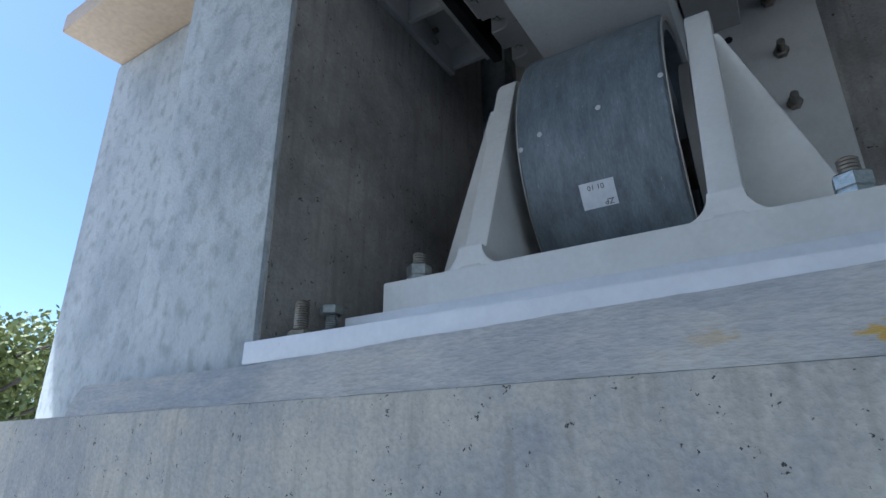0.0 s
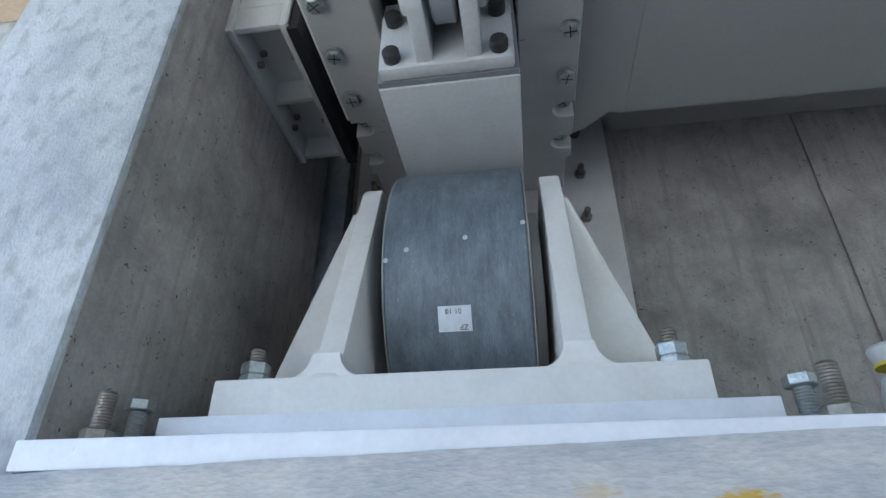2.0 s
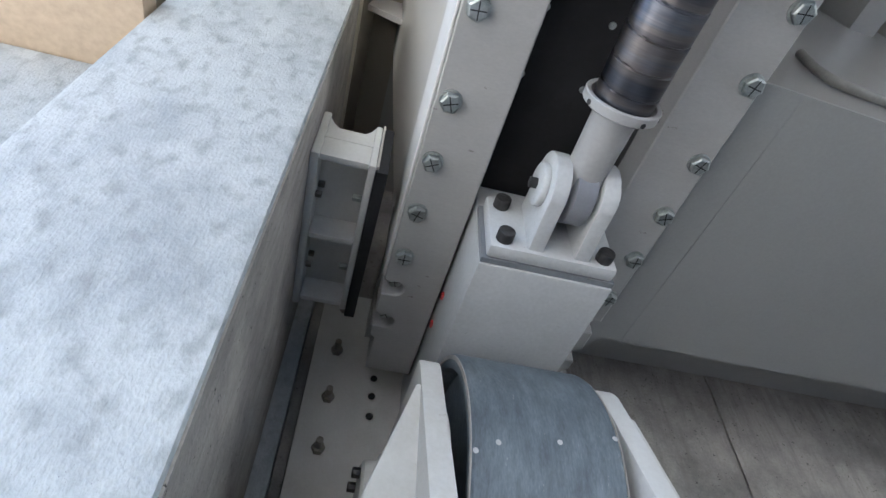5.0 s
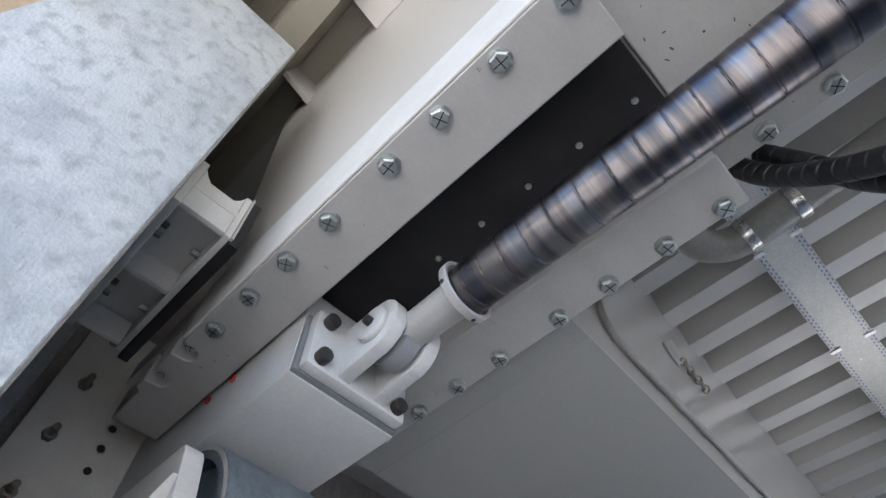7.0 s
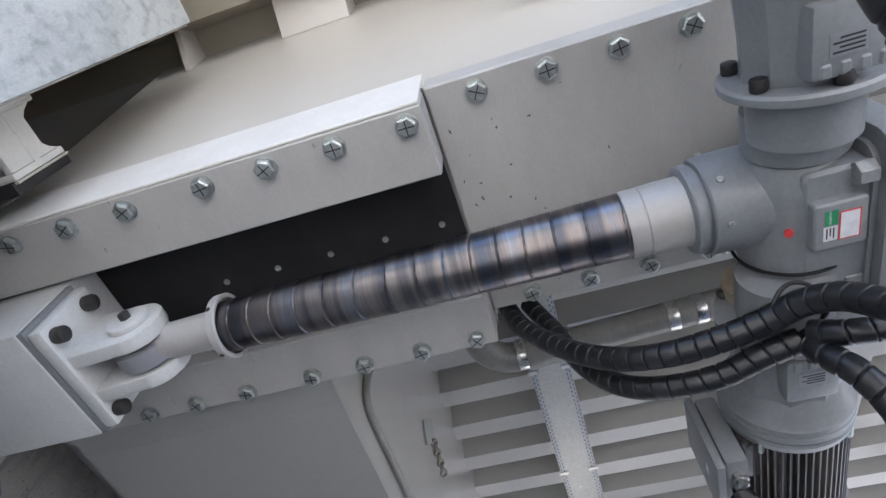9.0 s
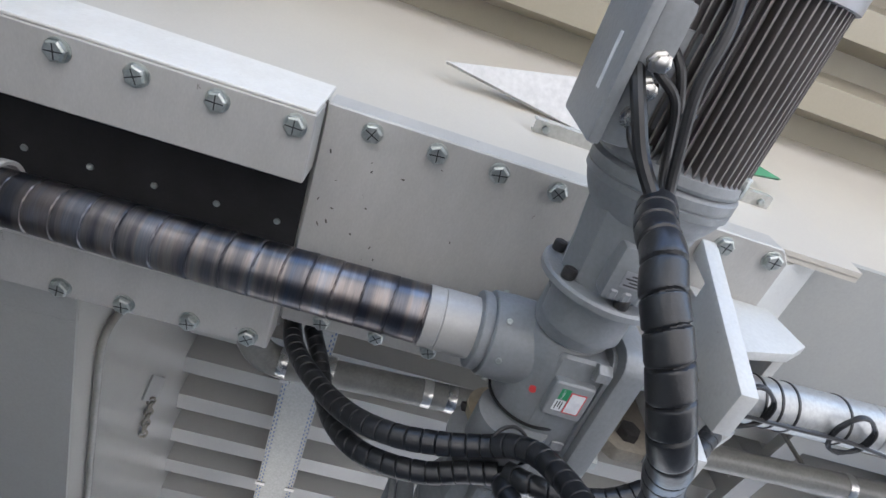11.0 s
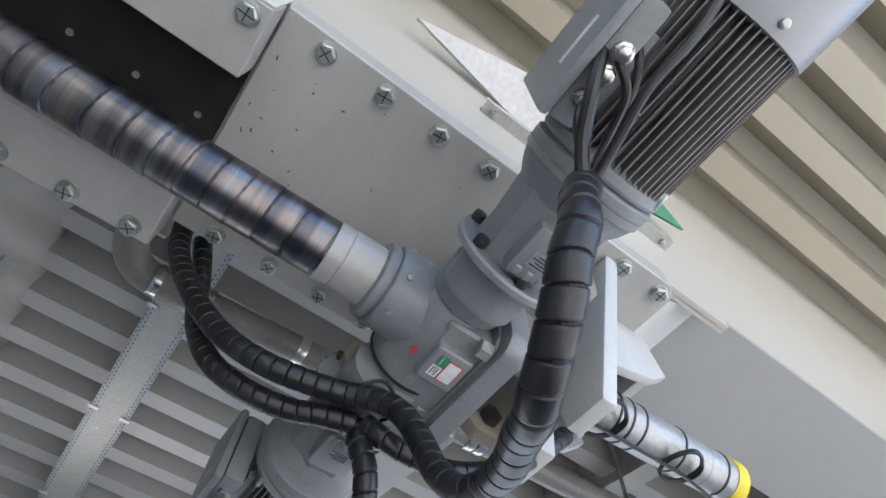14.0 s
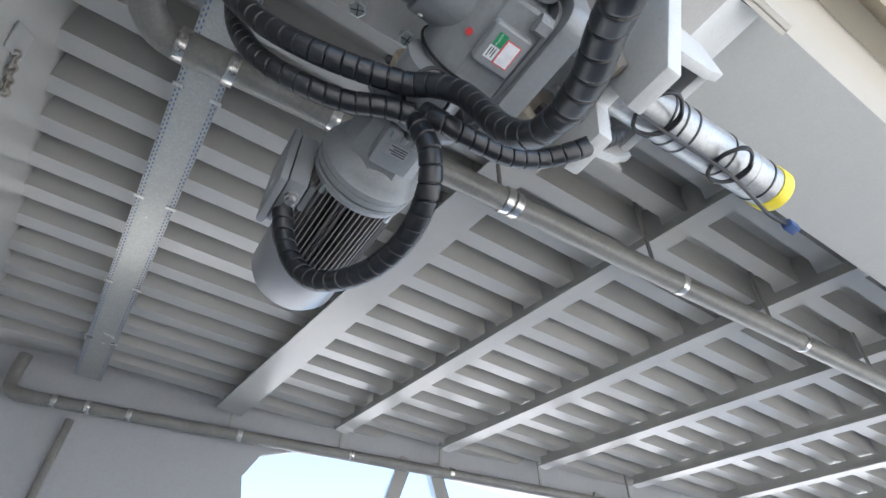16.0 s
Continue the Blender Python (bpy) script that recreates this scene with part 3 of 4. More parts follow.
for s in (-1, 1):
    x = PIN[0] + s * 0.048
    prof = [(0.775, 2.445), (0.775, 2.59)] + [(PIN[1] + 0.068 * math.cos(a), PIN[2] + 0.068 * math.sin(a)) for a in [radians(80 + 20 * k) for k in range(11)]]
    part("ear", prism(prof, "x", x - 0.016, x + 0.016, 0.005), CLEVIS, clevis)
    part("boss", cyl((x + s * 0.014, PIN[1], PIN[2]), (x + s * 0.030, PIN[1], PIN[2]), 0.043, 0.005), CLEVIS, clevis)
    part("pin_bolt", cyl((x + s * 0.028, PIN[1], PIN[2]), (x + s * 0.044, PIN[1], PIN[2]), 0.012, 0.002, 6), BLACK_BOLT, clevis, "black bolt head")
for x in (-0.101, 0.108):
    for z in (2.462, 2.567):
        part("clevis_bolt", cyl((x, 0.770, z), (x, 0.744, z), 0.0175, 0.004, 12), BLACK_BOLT, clevis, "black cap bolt")

for y in (1.08, 1.19):
    part("red_tag", box(-0.1455, -0.1385, y, y + 0.016, 2.585, 2.600, 0.001, 1), RED, bar, "small red plastic tag")

# ---- spindle drive ----
sp = empty("spindle_drive", (0, 0.1, 2.46), "electric spindle drive with a spiral steel cover and cast gearbox", "actuator")
AX = (0.013, 2.522)
b = lathe((AX[0] - 0.028, PIN[1], PIN[2]), (1, 0, 0), [(0.005, 0.056), (0.009, 0.064), (0.047, 0.064), (0.051, 0.056)], 36)
part("rod_eye", b, FANCAP, sp, "grey forged rod eye")
part("rod_neck", cyl((AX[0], 0.64, AX[1]), (AX[0], 0.48, AX[1]), 0.038, 0, 32, None, 0.041), SLEEVE, sp)
b = lathe((AX[0], 0.482, AX[1]), (0, -1, 0), [(0, 0.040), (0.001, 0.064), (0.004, 0.068), (0.020, 0.069), (0.022, 0.067), (0.021, 0.060), (0.008, 0.056)], 44)
ring = part("end_ring", b, SLEEVE, sp)
for a in (200, 290, 340):
    d = Vector((math.cos(radians(a)), 0, math.sin(radians(a))))
    c = Vector((AX[0], 0.473, AX[1])) + d * 0.0680
    part("ring_hole", cyl(c, c + d * 0.0012, 0.005, 0, 12), HOLE, ring)


def spiral_cover(s, a):
    t = s / 0.83
    turns = 15 * (t ** 0.92) + 0.25 * math.sin(9 * t) + 0.10 * math.sin(2 * math.pi * a)
    ph = turns % 1.0
    lip = 0.0008 * ph if ph < 0.94 else -0.0016
    return 0.0528 + 0.0085 * t + lip


part("spiral_cover", tube([(AX[0], 0.474 - 0.83 * k / 6, AX[1]) for k in range(7)], spiral_cover, 56, 0.0014), SPRING, sp, "blued spring steel spiral cover")
b = lathe((AX[0], -0.345, AX[1]), (0, -1, 0), [(0, 0.057), (0.001, 0.0635), (0.031, 0.0635), (0.032, 0.0622), (0.034, 0.0622), (0.035, 0.0645), (0.105, 0.065), (0.12, 0.070)], 48)
part("cover_sleeve", b, SLEEVE, sp, "satin grey painted sleeve")
b = lathe((AX[0], -0.450, AX[1]), (0, -1, 0), [(0, 0.066), (0.003, 0.080), (0.006, 0.082), (0.020, 0.082), (0.021, 0.077), (0.026, 0.077), (0.027, 0.086), (0.030, 0.089), (0.075, 0.091), (0.13, 0.090), (0.16, 0.07)], 48)
flange = part("gear_flange", b, MOTOR, sp)
for a in (215, 265, 320, 20, 150):
    d = Vector((math.cos(radians(a)), 0, math.sin(radians(a))))
    c = Vector((AX[0], -0.500, AX[1])) + d * 0.0885
    part("grub_screw", cyl(c, c + d * 0.006, 0.006, 0.001, 10), ZINC, flange)
GZ = 2.500


def rounded(x0, x1, z0, z1, r, n=6):
    """A rectangle with round corners, as an outline."""
    out = []
    for cx, cz, a0 in ((x1 - r, z1 - r, 0), (x0 + r, z1 - r, 90), (x0 + r, z0 + r, 180), (x1 - r, z0 + r, 270)):
        out += [(cx + r * math.cos(radians(a0 + 90 * k / n)), cz + r * math.sin(radians(a0 + 90 * k / n))) for k in range(n + 1)]
    return out


b = lathe((-0.155, -0.625, GZ - 0.012), (1, 0, 0), [(0, 0.072), (0.004, 0.079), (0.065, 0.080), (0.078, 0.076), (0.086, 0.066)], 48)
part("input_collar", b, MOTOR, sp, "blue-grey round collar under the motor flange")
b = lathe((-0.078, -0.622, GZ), (1, 0, 0), [(0, 0.060), (0.012, 0.078), (0.05, 0.088), (0.19, 0.090), (0.245, 0.082), (0.27, 0.066), (0.285, 0.062)], 12)
bmesh.ops.bevel(b, geom=b.edges, offset=0.006, segments=2, affect="EDGES", profile=0.5)
box(-0.062, 0.185, -0.712, -0.60, 2.412, 2.60, 0.016, 3, b)
part("gear_housing", b, MOTOR, sp, "grey cast gear housing")
cover = part("gear_cover", box(-0.014, 0.072, -0.690, -0.608, 2.393, 2.44, 0.008, 3), MOTOR, sp, "raised label pad")
part("end_cap", lathe((0.20, -0.575, GZ + 0.012), (1, 0, 0), [(0, 0.066), (0.02, 0.066), (0.045, 0.060), (0.06, 0.045), (0.064, 0.02)], 36), OCHRE, sp, "ochre end cap")
part("knob", cyl((0.222, -0.520, GZ + 0.02), (0.224, -0.500, GZ + 0.018), 0.012, 0.003, 14), BLACK_BOLT, sp)
mf = part("mount_flange", prism(rounded(-0.108, 0.238, 2.384, 2.66, 0.042), "y", -0.758, -0.708, 0.005), MOTOR, sp, "grey cast mounting flange with round corners")
part("flange_ridge", prism(rounded(-0.083, 0.213, 2.405, 2.64, 0.036), "y", -0.7085, -0.698, 0.004), MOTOR, mf)
for x, z in ((-0.047, 2.408), (0.163, 2.426)):
    part("hex_plug", cyl((x, -0.700, z), (x, -0.671, z), 0.020, 0.003, 6), PLUG, sp)
for x in (-0.05, 0.18):
    part("flange_bolt", cyl((x, -0.757, 2.415), (x, -0.780, 2.415), 0.019, 0.003, 6), ZINC, sp)
zl = 2.3928
part("red_label", box(0.004, 0.056, -0.677, -0.645, zl - 0.0006, zl), RED, cover)
part("label_paper", box(0.0062, 0.0538, -0.6748, -0.6472, zl - 0.0010, zl - 0.0005), PAPER, cover)
part("label_paper", box(0.0275, 0.054, -0.643, -0.622, zl - 0.0008, zl), PAPER, cover)
green = part("green_label", box(-0.001, 0.025, -0.643, -0.624, zl - 0.0008, zl), GREEN, cover)
label_text("ACCEPTED", 0.0050, PAPER, "label_word", green, pose(0.012, -0.631, zl - 0.0011, 180, 0, 0))
for k in range(3):
    part("label_bar", box(0.030, 0.050 - 0.005 * (k % 2), -0.628 - 0.005 * k, -0.626 - 0.005 * k, zl - 0.0012, zl - 0.0007), INK, cover)
part("red_dot", cyl((0.040, -0.584, GZ - 0.078), (0.040, -0.582, GZ - 0.0845), 0.007, 0, 14), RED, sp)
part("band", lathe((0.125, -0.622, GZ), (1, 0, 0), [(-0.002, 0.095), (0.002, 0.095), (0.002, 0.090), (-0.002, 0.090)], 36, None, True), CABLE, sp)
# rear tube with a yellow cap
part("rear_tube", lathe((0.003, -0.94, 2.525), (-0.02, -1, 0.02), [(0, 0.055), (0.45, 0.055), (0.452, 0.053), (0.455, 0.055), (0.55, 0.055)], 40), SILVER, sp, "silver rear protection tube")
part("tube_cap", lathe((-0.008, -1.485, 2.536), (-0.02, -1, 0.02), [(0, 0.0575), (0.002, 0.0585), (0.038, 0.0585), (0.046, 0.052), (0.047, 0.03)], 40), YELLOW, sp, "yellow plastic end cap")
for y in (-1.09, -1.13, -1.17, -1.3, -1.45):
    part("tie", lathe((0.003 + 0.02 * (y + 0.94), y, 2.525 - 0.02 * (y + 0.94)), (-0.02, -1, 0.02), [(-0.0025, 0.0572), (0.0025, 0.0572), (0.0025, 0.0535), (-0.0025, 0.0535)], 36, None, True), CABLE, sp)


def gear_motor(name, sx, x0, y, z, lab, b0=0.352, b1=0.55):
    """A finned electric motor on a bevelled gear stage; it points along x in the sense sx."""
    e = empty(name, (x0 + sx * 0.3, y, z - 0.13), lab, "motor", "gear motors")
    X = Vector((sx, 0, 0))

    def at(d):
        return Vector((x0 + sx * d, y, z))
    part("adapter", lathe(at(0), X, [(0, 0.078), (0.085, 0.080), (0.09, 0.07)], 44), MOTOR, e)
    fl = part("flange", lathe(at(0.085), X, [(0, 0.112), (0.003, 0.118), (0.014, 0.118), (0.018, 0.113)], 48), MOTOR, e)
    for k in range(6):
        a = radians(30 + 60 * k)
        c = at(0.103) + Vector((0, math.cos(a), math.sin(a))) * 0.098
        part("flange_bolt", cyl(c, c + X * 0.02, 0.0125, 0.003, 12), BLACK_BOLT, fl, "black cap bolt")
    b = lathe(at(0.10), X, [(0, 0.086), (0.06, 0.088), (0.13, 0.096), (0.15, 0.098)], 10)
    lathe(at(0.245), X, [(-0.012, 0.090), (0.002, 0.101), (0.018, 0.110), (0.036, 0.117), (0.040, 0.121), (0.052, 0.122), (0.053, 0.1195), (0.056, 0.1195), (0.057, 0.122), (0.072, 0.122), (0.08, 0.112)], 48, b)
    box(min(x0 + sx * 0.115, x0 + sx * 0.215), max(x0 + sx * 0.115, x0 + sx * 0.215), y - 0.045, y + 0.045, z - 0.106, z - 0.05, 0.01, 2, b)
    stage = part("gear_stage", b, MOTOR, e, "grey cast gear stage")
    for k in range(4):
        a = x0 + sx * 0.118
        part("cast_lug", box(min(a, a + sx * 0.02), max(a, a + sx * 0.02), y - 0.052 + 0.024 * k, y - 0.037 + 0.024 * k, z - 0.109, z - 0.09, 0.003, 1), MOTOR, stage)
    a = x0 + sx * 0.145
    pl = part("rating_plate", box(min(a, a + sx * 0.03), max(a, a + sx * 0.03), y - 0.022, y + 0.024, z - 0.1072, z - 0.1055), FANCAP, stage)
    for k in range(4):
        c = a + sx * (0.004 + 0.006 * k)
        part("plate_bar", box(min(c, c + sx * 0.0025), max(c, c + sx * 0.0025), y - 0.018, y + 0.02 - 0.008 * (k % 2), z - 0.1076, z - 0.107), INK, pl)
    L0, L1 = 0.33, 0.62
    body = part("motor_body", lathe(at(L0), X, [(0, 0.086), (L1 - L0, 0.086)], 40), FIN, e, "dark finned motor body")
    fin = bmesh.new()
    v = [fin.verts.new((o, w, rr)) for o in (0.0, L1 - L0) for rr, w in ((0.084, 0.0022), (0.117, 0.0014), (0.117, -0.0014), (0.084, -0.0022))]
    for f in ((0, 1, 5, 4), (1, 2, 6, 5), (2, 3, 7, 6), (0, 3, 2, 1), (4, 5, 6, 7)):
        fin.faces.new([v[i] for i in f])
    fin_me = finish("fin", fin, FIN, False)
    for k in range(56):
        p = at(L0) if sx > 0 else at(L1)
        again("fin", fin_me, body, Matrix.Translation(p) @ pose(0, 0, 0, 360 / 56 * k))
    part("front_shield", lathe(at(0.325), X, [(0, 0.118), (0.006, 0.121), (0.02, 0.119), (0.03, 0.10)], 44), MOTOR, e)
    for k in range(4):
        a = radians(45 + 90 * k)
        c = at(0.335) + Vector((0, math.cos(a), math.sin(a))) * 0.115
        part("shield_bolt", cyl(c, c + X * 0.03, 0.008, 0.002, 8), ZINC, e)
    part("fan_cover", lathe(at(0.60), X, [(0.0, 0.120), (0.001, 0.1235), (0.012, 0.1235), (0.15, 0.122), (0.17, 0.112), (0.178, 0.095), (0.18, 0.03)], 52), FANCAP, e, "smooth grey fan cover")
    for k in range(3):
        a = radians(-90 + 120 * k)
        c = at(0.62) + Vector((0, math.cos(a), math.sin(a))) * 0.122
        part("cover_screw", cyl(c, c + Vector((0, math.cos(a), math.sin(a))) * 0.008, 0.007, 0.001, 10), ZINC, e)
    ta, tb = x0 + sx * b0, x0 + sx * b1
    tb_ = part("terminal_box", box(min(ta, tb), max(ta, tb), y + 0.115, y + 0.160, z - 0.110, z + 0.06, 0.010, 2), MOTOR, e, "grey terminal box")
    part("box_lid", box(min(ta, tb) - 0.004, max(ta, tb) + 0.004, y + 0.161, y + 0.180, z - 0.122, z + 0.065, 0.008, 2), MOTOR, tb_)
    part("box_foot", box(min(ta, tb) + 0.03, max(ta, tb) - 0.03, y + 0.075, y + 0.106, z - 0.07, z + 0.05, 0.006, 2), MOTOR, tb_)
    part("lid_label", box(min(ta, tb) + 0.06, max(ta, tb) - 0.06, y + 0.1796, y + 0.1808, z - 0.070, z - 0.056), PAPER, tb_)
    for d in (b0 + 0.045, b0 + 0.085, b0 + 0.12):
        c = Vector((x0 + sx * d, y + 0.135, z - 0.108))
        part("cable_gland", lathe(c, (0, 0, -1), [(0, 0.016), (0.012, 0.016), (0.013, 0.012), (0.024, 0.011), (0.026, 0.007)], 8), STAINLESS, tb_)
    return e


gear_motor("gear_motor", -1, -0.115, -0.622, 2.46, "grey finned electric gear motor flanged to the spindle drive")
gear_motor("gear_motor", 1, 0.140, -0.588, 2.447, "grey finned electric gear motor on the drive's inner end", 0.345, 0.49)

# drive mount: two white plates hung from the top plate
mount = empty("drive_mount", (0, -0.93, 2.34), "white painted welded steel drive mount under the girder", "bracket")
part("cross_plate", prism([(-0.262, 2.694), (-0.215, 2.694), (-0.20, 2.60), (0.20, 2.60), (0.215, 2.694), (0.262, 2.694), (0.14, 2.338), (0.035, 2.338), (0.02, 2.44), (-0.02, 2.44), (-0.035, 2.338), (-0.135, 2.338)], "y", -0.93, -0.892, 0.006), CLEVIS, mount)
for x in (-0.132, 0.140):
    part("gusset", prism([(-0.925, 2.694), (-1.135, 2.694), (-1.158, 2.565), (-1.095, 2.515), (-0.925, 2.46)], "x", x - 0.012, x + 0.012, 0.004), CLEVIS, mount)
part("back_plate", prism([(-0.119, 2.694), (-0.119, 2.56), (0.127, 2.56), (0.127, 2.694)], "y", -1.135, -1.11, 0.004), CLEVIS, mount)
for x in (-0.055, 0.135):
    part("arm", prism([(-0.758, 2.60), (-0.758, 2.44), (-0.80, 2.40), (-0.86, 2.40), (-0.892, 2.44), (-0.892, 2.60)], "x", x - 0.018, x + 0.018, 0.006), ARM, mount, "beige cast arm")
    part("arm_bolt", cyl((x - 0.018, -0.83, 2.445), (x - 0.040, -0.83, 2.445), 0.024, 0.003, 6), BLACK_BOLT, mount)
part("trunnion_bolt", cyl((0.17, -0.83, 2.46), (0.15, -0.83, 2.46), 0.03, 0.004, 6), BLACK_BOLT, mount)

# ---- roller bearing on the ledge ----
rb = empty("roller_bracket", (0, 1.2, 1.735), "white painted cast roller bracket bolted to the ledge", "bracket")
part("foot_plate", box(-0.358, 0.362, 0.802, 1.62, 1.784, 1.846, 0.005), STEEL_WHITE, rb)
YC, ZC, RR = 1.205, 2.127, 0.303
for s in (-1, 1):
    xa, xb = sorted((0.002 + s * 0.168, 0.002 + s * 0.212))
    side = [(0.806, 1.84), (0.835, 1.90), (0.985, 2.30), (1.0, 2.322), (1.035, 2.322), (1.375, 2.322), (1.42, 2.30), (1.575, 1.90), (1.60, 1.84)]
    part("cheek", prism(side, "x", xa, xb, 0.006), STEEL_WHITE, rb)
    out = 0.002 + s * 0.205
    g = [(out, 1.84), (out, 2.24), (out + s * 0.015, 2.24), (out + s * 0.135, 1.90), (out + s * 0.135, 1.84)]
    part("gusset", prism(g, "y", 0.965, 0.995, 0.004), STEEL_WHITE, rb)
    part("gusset", prism(g, "y", 1.415, 1.445, 0.004), STEEL_WHITE, rb)
    # concave fillets where the cheek grows out of the foot
    q = 0.038
    arc = [radians(90 * k / 8) for k in range(9)]
    f = [(xa - q + q * math.sin(a), 1.846 + q - q * math.cos(a)) for a in arc]
    f += [(xb + q - q * math.sin(a), 1.846 + q - q * math.cos(a)) for a in reversed(arc)]
    part("fillet", prism([(xa - q, 1.84)] + f + [(xb + q, 1.84)], "y", 0.812, 1.59), STEEL_WHITE, rb)
    hub = part("hub", lathe((out - s * 0.004, YC, ZC), (s, 0, 0), [(0, 0.105), (0.02, 0.10), (0.045, 0.085), (0.047, 0.07), (0.075, 0.068), (0.08, 0.06)], 40), STEEL_WHITE, rb)
    for k in range(4):
        a = radians(45 + 90 * k)
        c = Vector((out + s * 0.072, YC + 0.045 * math.cos(a), ZC + 0.045 * math.sin(a)))
        part("hub_bolt", cyl(c, c + Vector((s * 0.02, 0, 0)), 0.011, 0.002, 8), BLACK_BOLT, hub)
    nx = 0.002 + s * 0.33
    nut = part("anchor_nut", lathe((nx, 0.87, 1.846), (0, 0, 1), [(0, 0.0215), (0.002, 0.0235), (0.021, 0.0235), (0.023, 0.0215), (0.024, 0.0215), (0.026, 0.0235), (0.043, 0.0235), (0.046, 0.020)], 6), ZINC, rb, "bright zinc double nut")
    b = lathe((nx, 0.87, 1.89), (0, 0, 1), [x for k in range(5) for x in ((0.005 * k, 0.0115), (0.005 * k + 0.0025, 0.0128))] + [(0.025, 0.010)], 20)
    part("stud", b, ZINC_OLD, nut)

roller = empty("support_roller", (0.002, YC, ZC - RR), "dark grey-blue roller with pale rims and a paper label", "roller")
b = lathe((-0.133, YC, ZC), (1, 0, 0), [(0, RR - 0.004), (0.004, RR), (0.264, RR), (0.268, RR - 0.004), (0.268, RR - 0.03), (0.235, RR - 0.035), (0.235, 0.06), (0.033, 0.06), (0.033, RR - 0.035), (0.0, RR - 0.03)], 128, None, True)
part("tyre", b, ROLLER, roller)
for x, s in ((-0.1335, -1), (0.1355, 1)):
    b = lathe((x, YC, ZC), (s, 0, 0), [(0, RR - 0.003), (0.002, RR - 0.003), (0.002, RR - 0.012), (0, RR - 0.012)], 128, None, True)
    part("rim", b, ROLLER_RIM, roller, "pale worn rim")
part("axle", cyl((-0.2, YC, ZC), (0.2, YC, ZC), 0.055), ZINC_OLD, roller)
part("hub_disc", lathe((-0.16, YC, ZC), (1, 0, 0), [(0, 0.20), (0.02, 0.20)], 48), STEEL_WHITE, roller)
part("hub_disc", lathe((0.143, YC, ZC), (1, 0, 0), [(0, 0.20), (0.018, 0.20)], 48), STEEL_WHITE, roller)


def on_roller(x, z, lift=0.0006):
    """A pose flat on the roller's near side, its z axis out of the surface."""
    a = math.asin((z - ZC) / RR)
    n = Vector((0, -math.cos(a), math.sin(a)))
    up = Vector((0, math.sin(a), math.cos(a)))
    m = Matrix((Vector((1, 0, 0)), up, n)).transposed().to_4x4()
    m.translation = Vector((x, YC, ZC)) + n * (RR + lift)
    return m


b = bmesh.new()
for i in range(9):
    for x in (-0.034, 0.026):
        z = -0.023 + 0.046 * i / 8
        b.verts.new((x, z, math.sqrt(RR * RR - z * z) - RR))
b.verts.ensure_lookup_table()
for i in range(8):
    b.faces.new((b.verts[2 * i], b.verts[2 * i + 1], b.verts[2 * i + 3], b.verts[2 * i + 2]))
sm = finish("paper_label", b, PAPER)
ORG_LABEL = again("paper_label", sm, roller, on_roller(0.0, 1.982, 0.0012), "white paper label with handwriting")
ORG[ORG_LABEL] = ORG[roller]
label_text("ZP", 0.014, INK, "label_word", roller, on_roller(0.012, 1.969, 0.0022) @ pose(0, 0, 0, 0, 0, 180))
label_text("01 10", 0.013, INK, "label_word", roller, on_roller(-0.006, 1.994, 0.0022) @ pose(0, 0, 0, 0, 0, 180))
dot_me = finish("paint_dot", lathe((0, 0, 0), (0, 0, 1), [(0, 0.005), (0.0008, 0.0045)], 14), SIGN_WHITE)
for x, z in ((-0.089, 2.109), (0.021, 2.126), (0.128, 2.15), (-0.128, 2.09)):
    again("paint_dot", dot_me, roller, on_roller(x, z, 0.0))

thing("shim_plate", box(-0.411, 0.424, 0.768, 1.66, 1.7305, 1.7835, 0.002), PLATE_WHITE, "white painted steel shim plate under the roller bracket", "plate")
base = thing("base_plate", box(-0.497, 0.60, 0.634, 1.68, 1.694, 1.730, 0.003), PLATE_WHITE, "white painted steel base plate bedded on mortar", "plate")


def levelling_bolt(x, y, h, nutted):
    e = empty("anchor_bolt" if nutted else "levelling_bolt", (x, y, 1.730), "weathered zinc threaded anchor with its nut" if nutted else "zinc hex head levelling bolt in the base plate", "bolt", "base plate bolts")
    r = 0.0125
    thread = [p for k in range(int(h / 0.004)) for p in ((0.004 * k, r - 0.001), (0.004 * k + 0.002, r))]
    part("thread", lathe((x, y, 1.730), (0, 0, 1), thread + [(h, r - 0.003)], 20), ZINC_OLD if nutted else ZINC, e)
    if nutted:
        part("nut", lathe((x, y, 1.730), (0, 0, 1), [(0, 0.026), (0.004, 0.026), (0.0045, 0.021), (0.022, 0.0215), (0.025, 0.018)], 6), ZINC_OLD, e)
    else:
        part("head", lathe((x, y, 1.730 + h - 0.002), (0, 0, 1), [(0, 0.019), (0.002, 0.0212), (0.014, 0.0212), (0.016, 0.019)], 6), ZINC, e)
    return e


for s in (-1, 1):
    levelling_bolt(0.003 + s * 0.451, 0.704, 0.074, True)
    levelling_bolt(0.003 + s * 0.451, 0.773, 0.066, False)

# white bollard-like end of another fitting beside the plate
e = empty("hose_end", (0.585, 0.78, 1.730), "white plastic pipe end with a yellow-green ring", "pipe")
part("pipe_body", lathe((0.585, 0.78, 1.730), (0, 0, 1), [(0, 0.03), (0.02, 0.036), (0.05, 0.038), (0.075, 0.03)], 28), SIGN_WHITE, e)
part("pipe_collar", lathe((0.585, 0.78, 1.822), (0, 0, 1), [(0, 0.03), (0.018, 0.036), (0.022, 0.034)], 28), SIGN_WHITE, e)
part("pipe_ring", lathe((0.585, 0.78, 1.818), (0, 0, 1), [(0, 0.0325), (0.004, 0.0325)], 28), YELLOW, e)

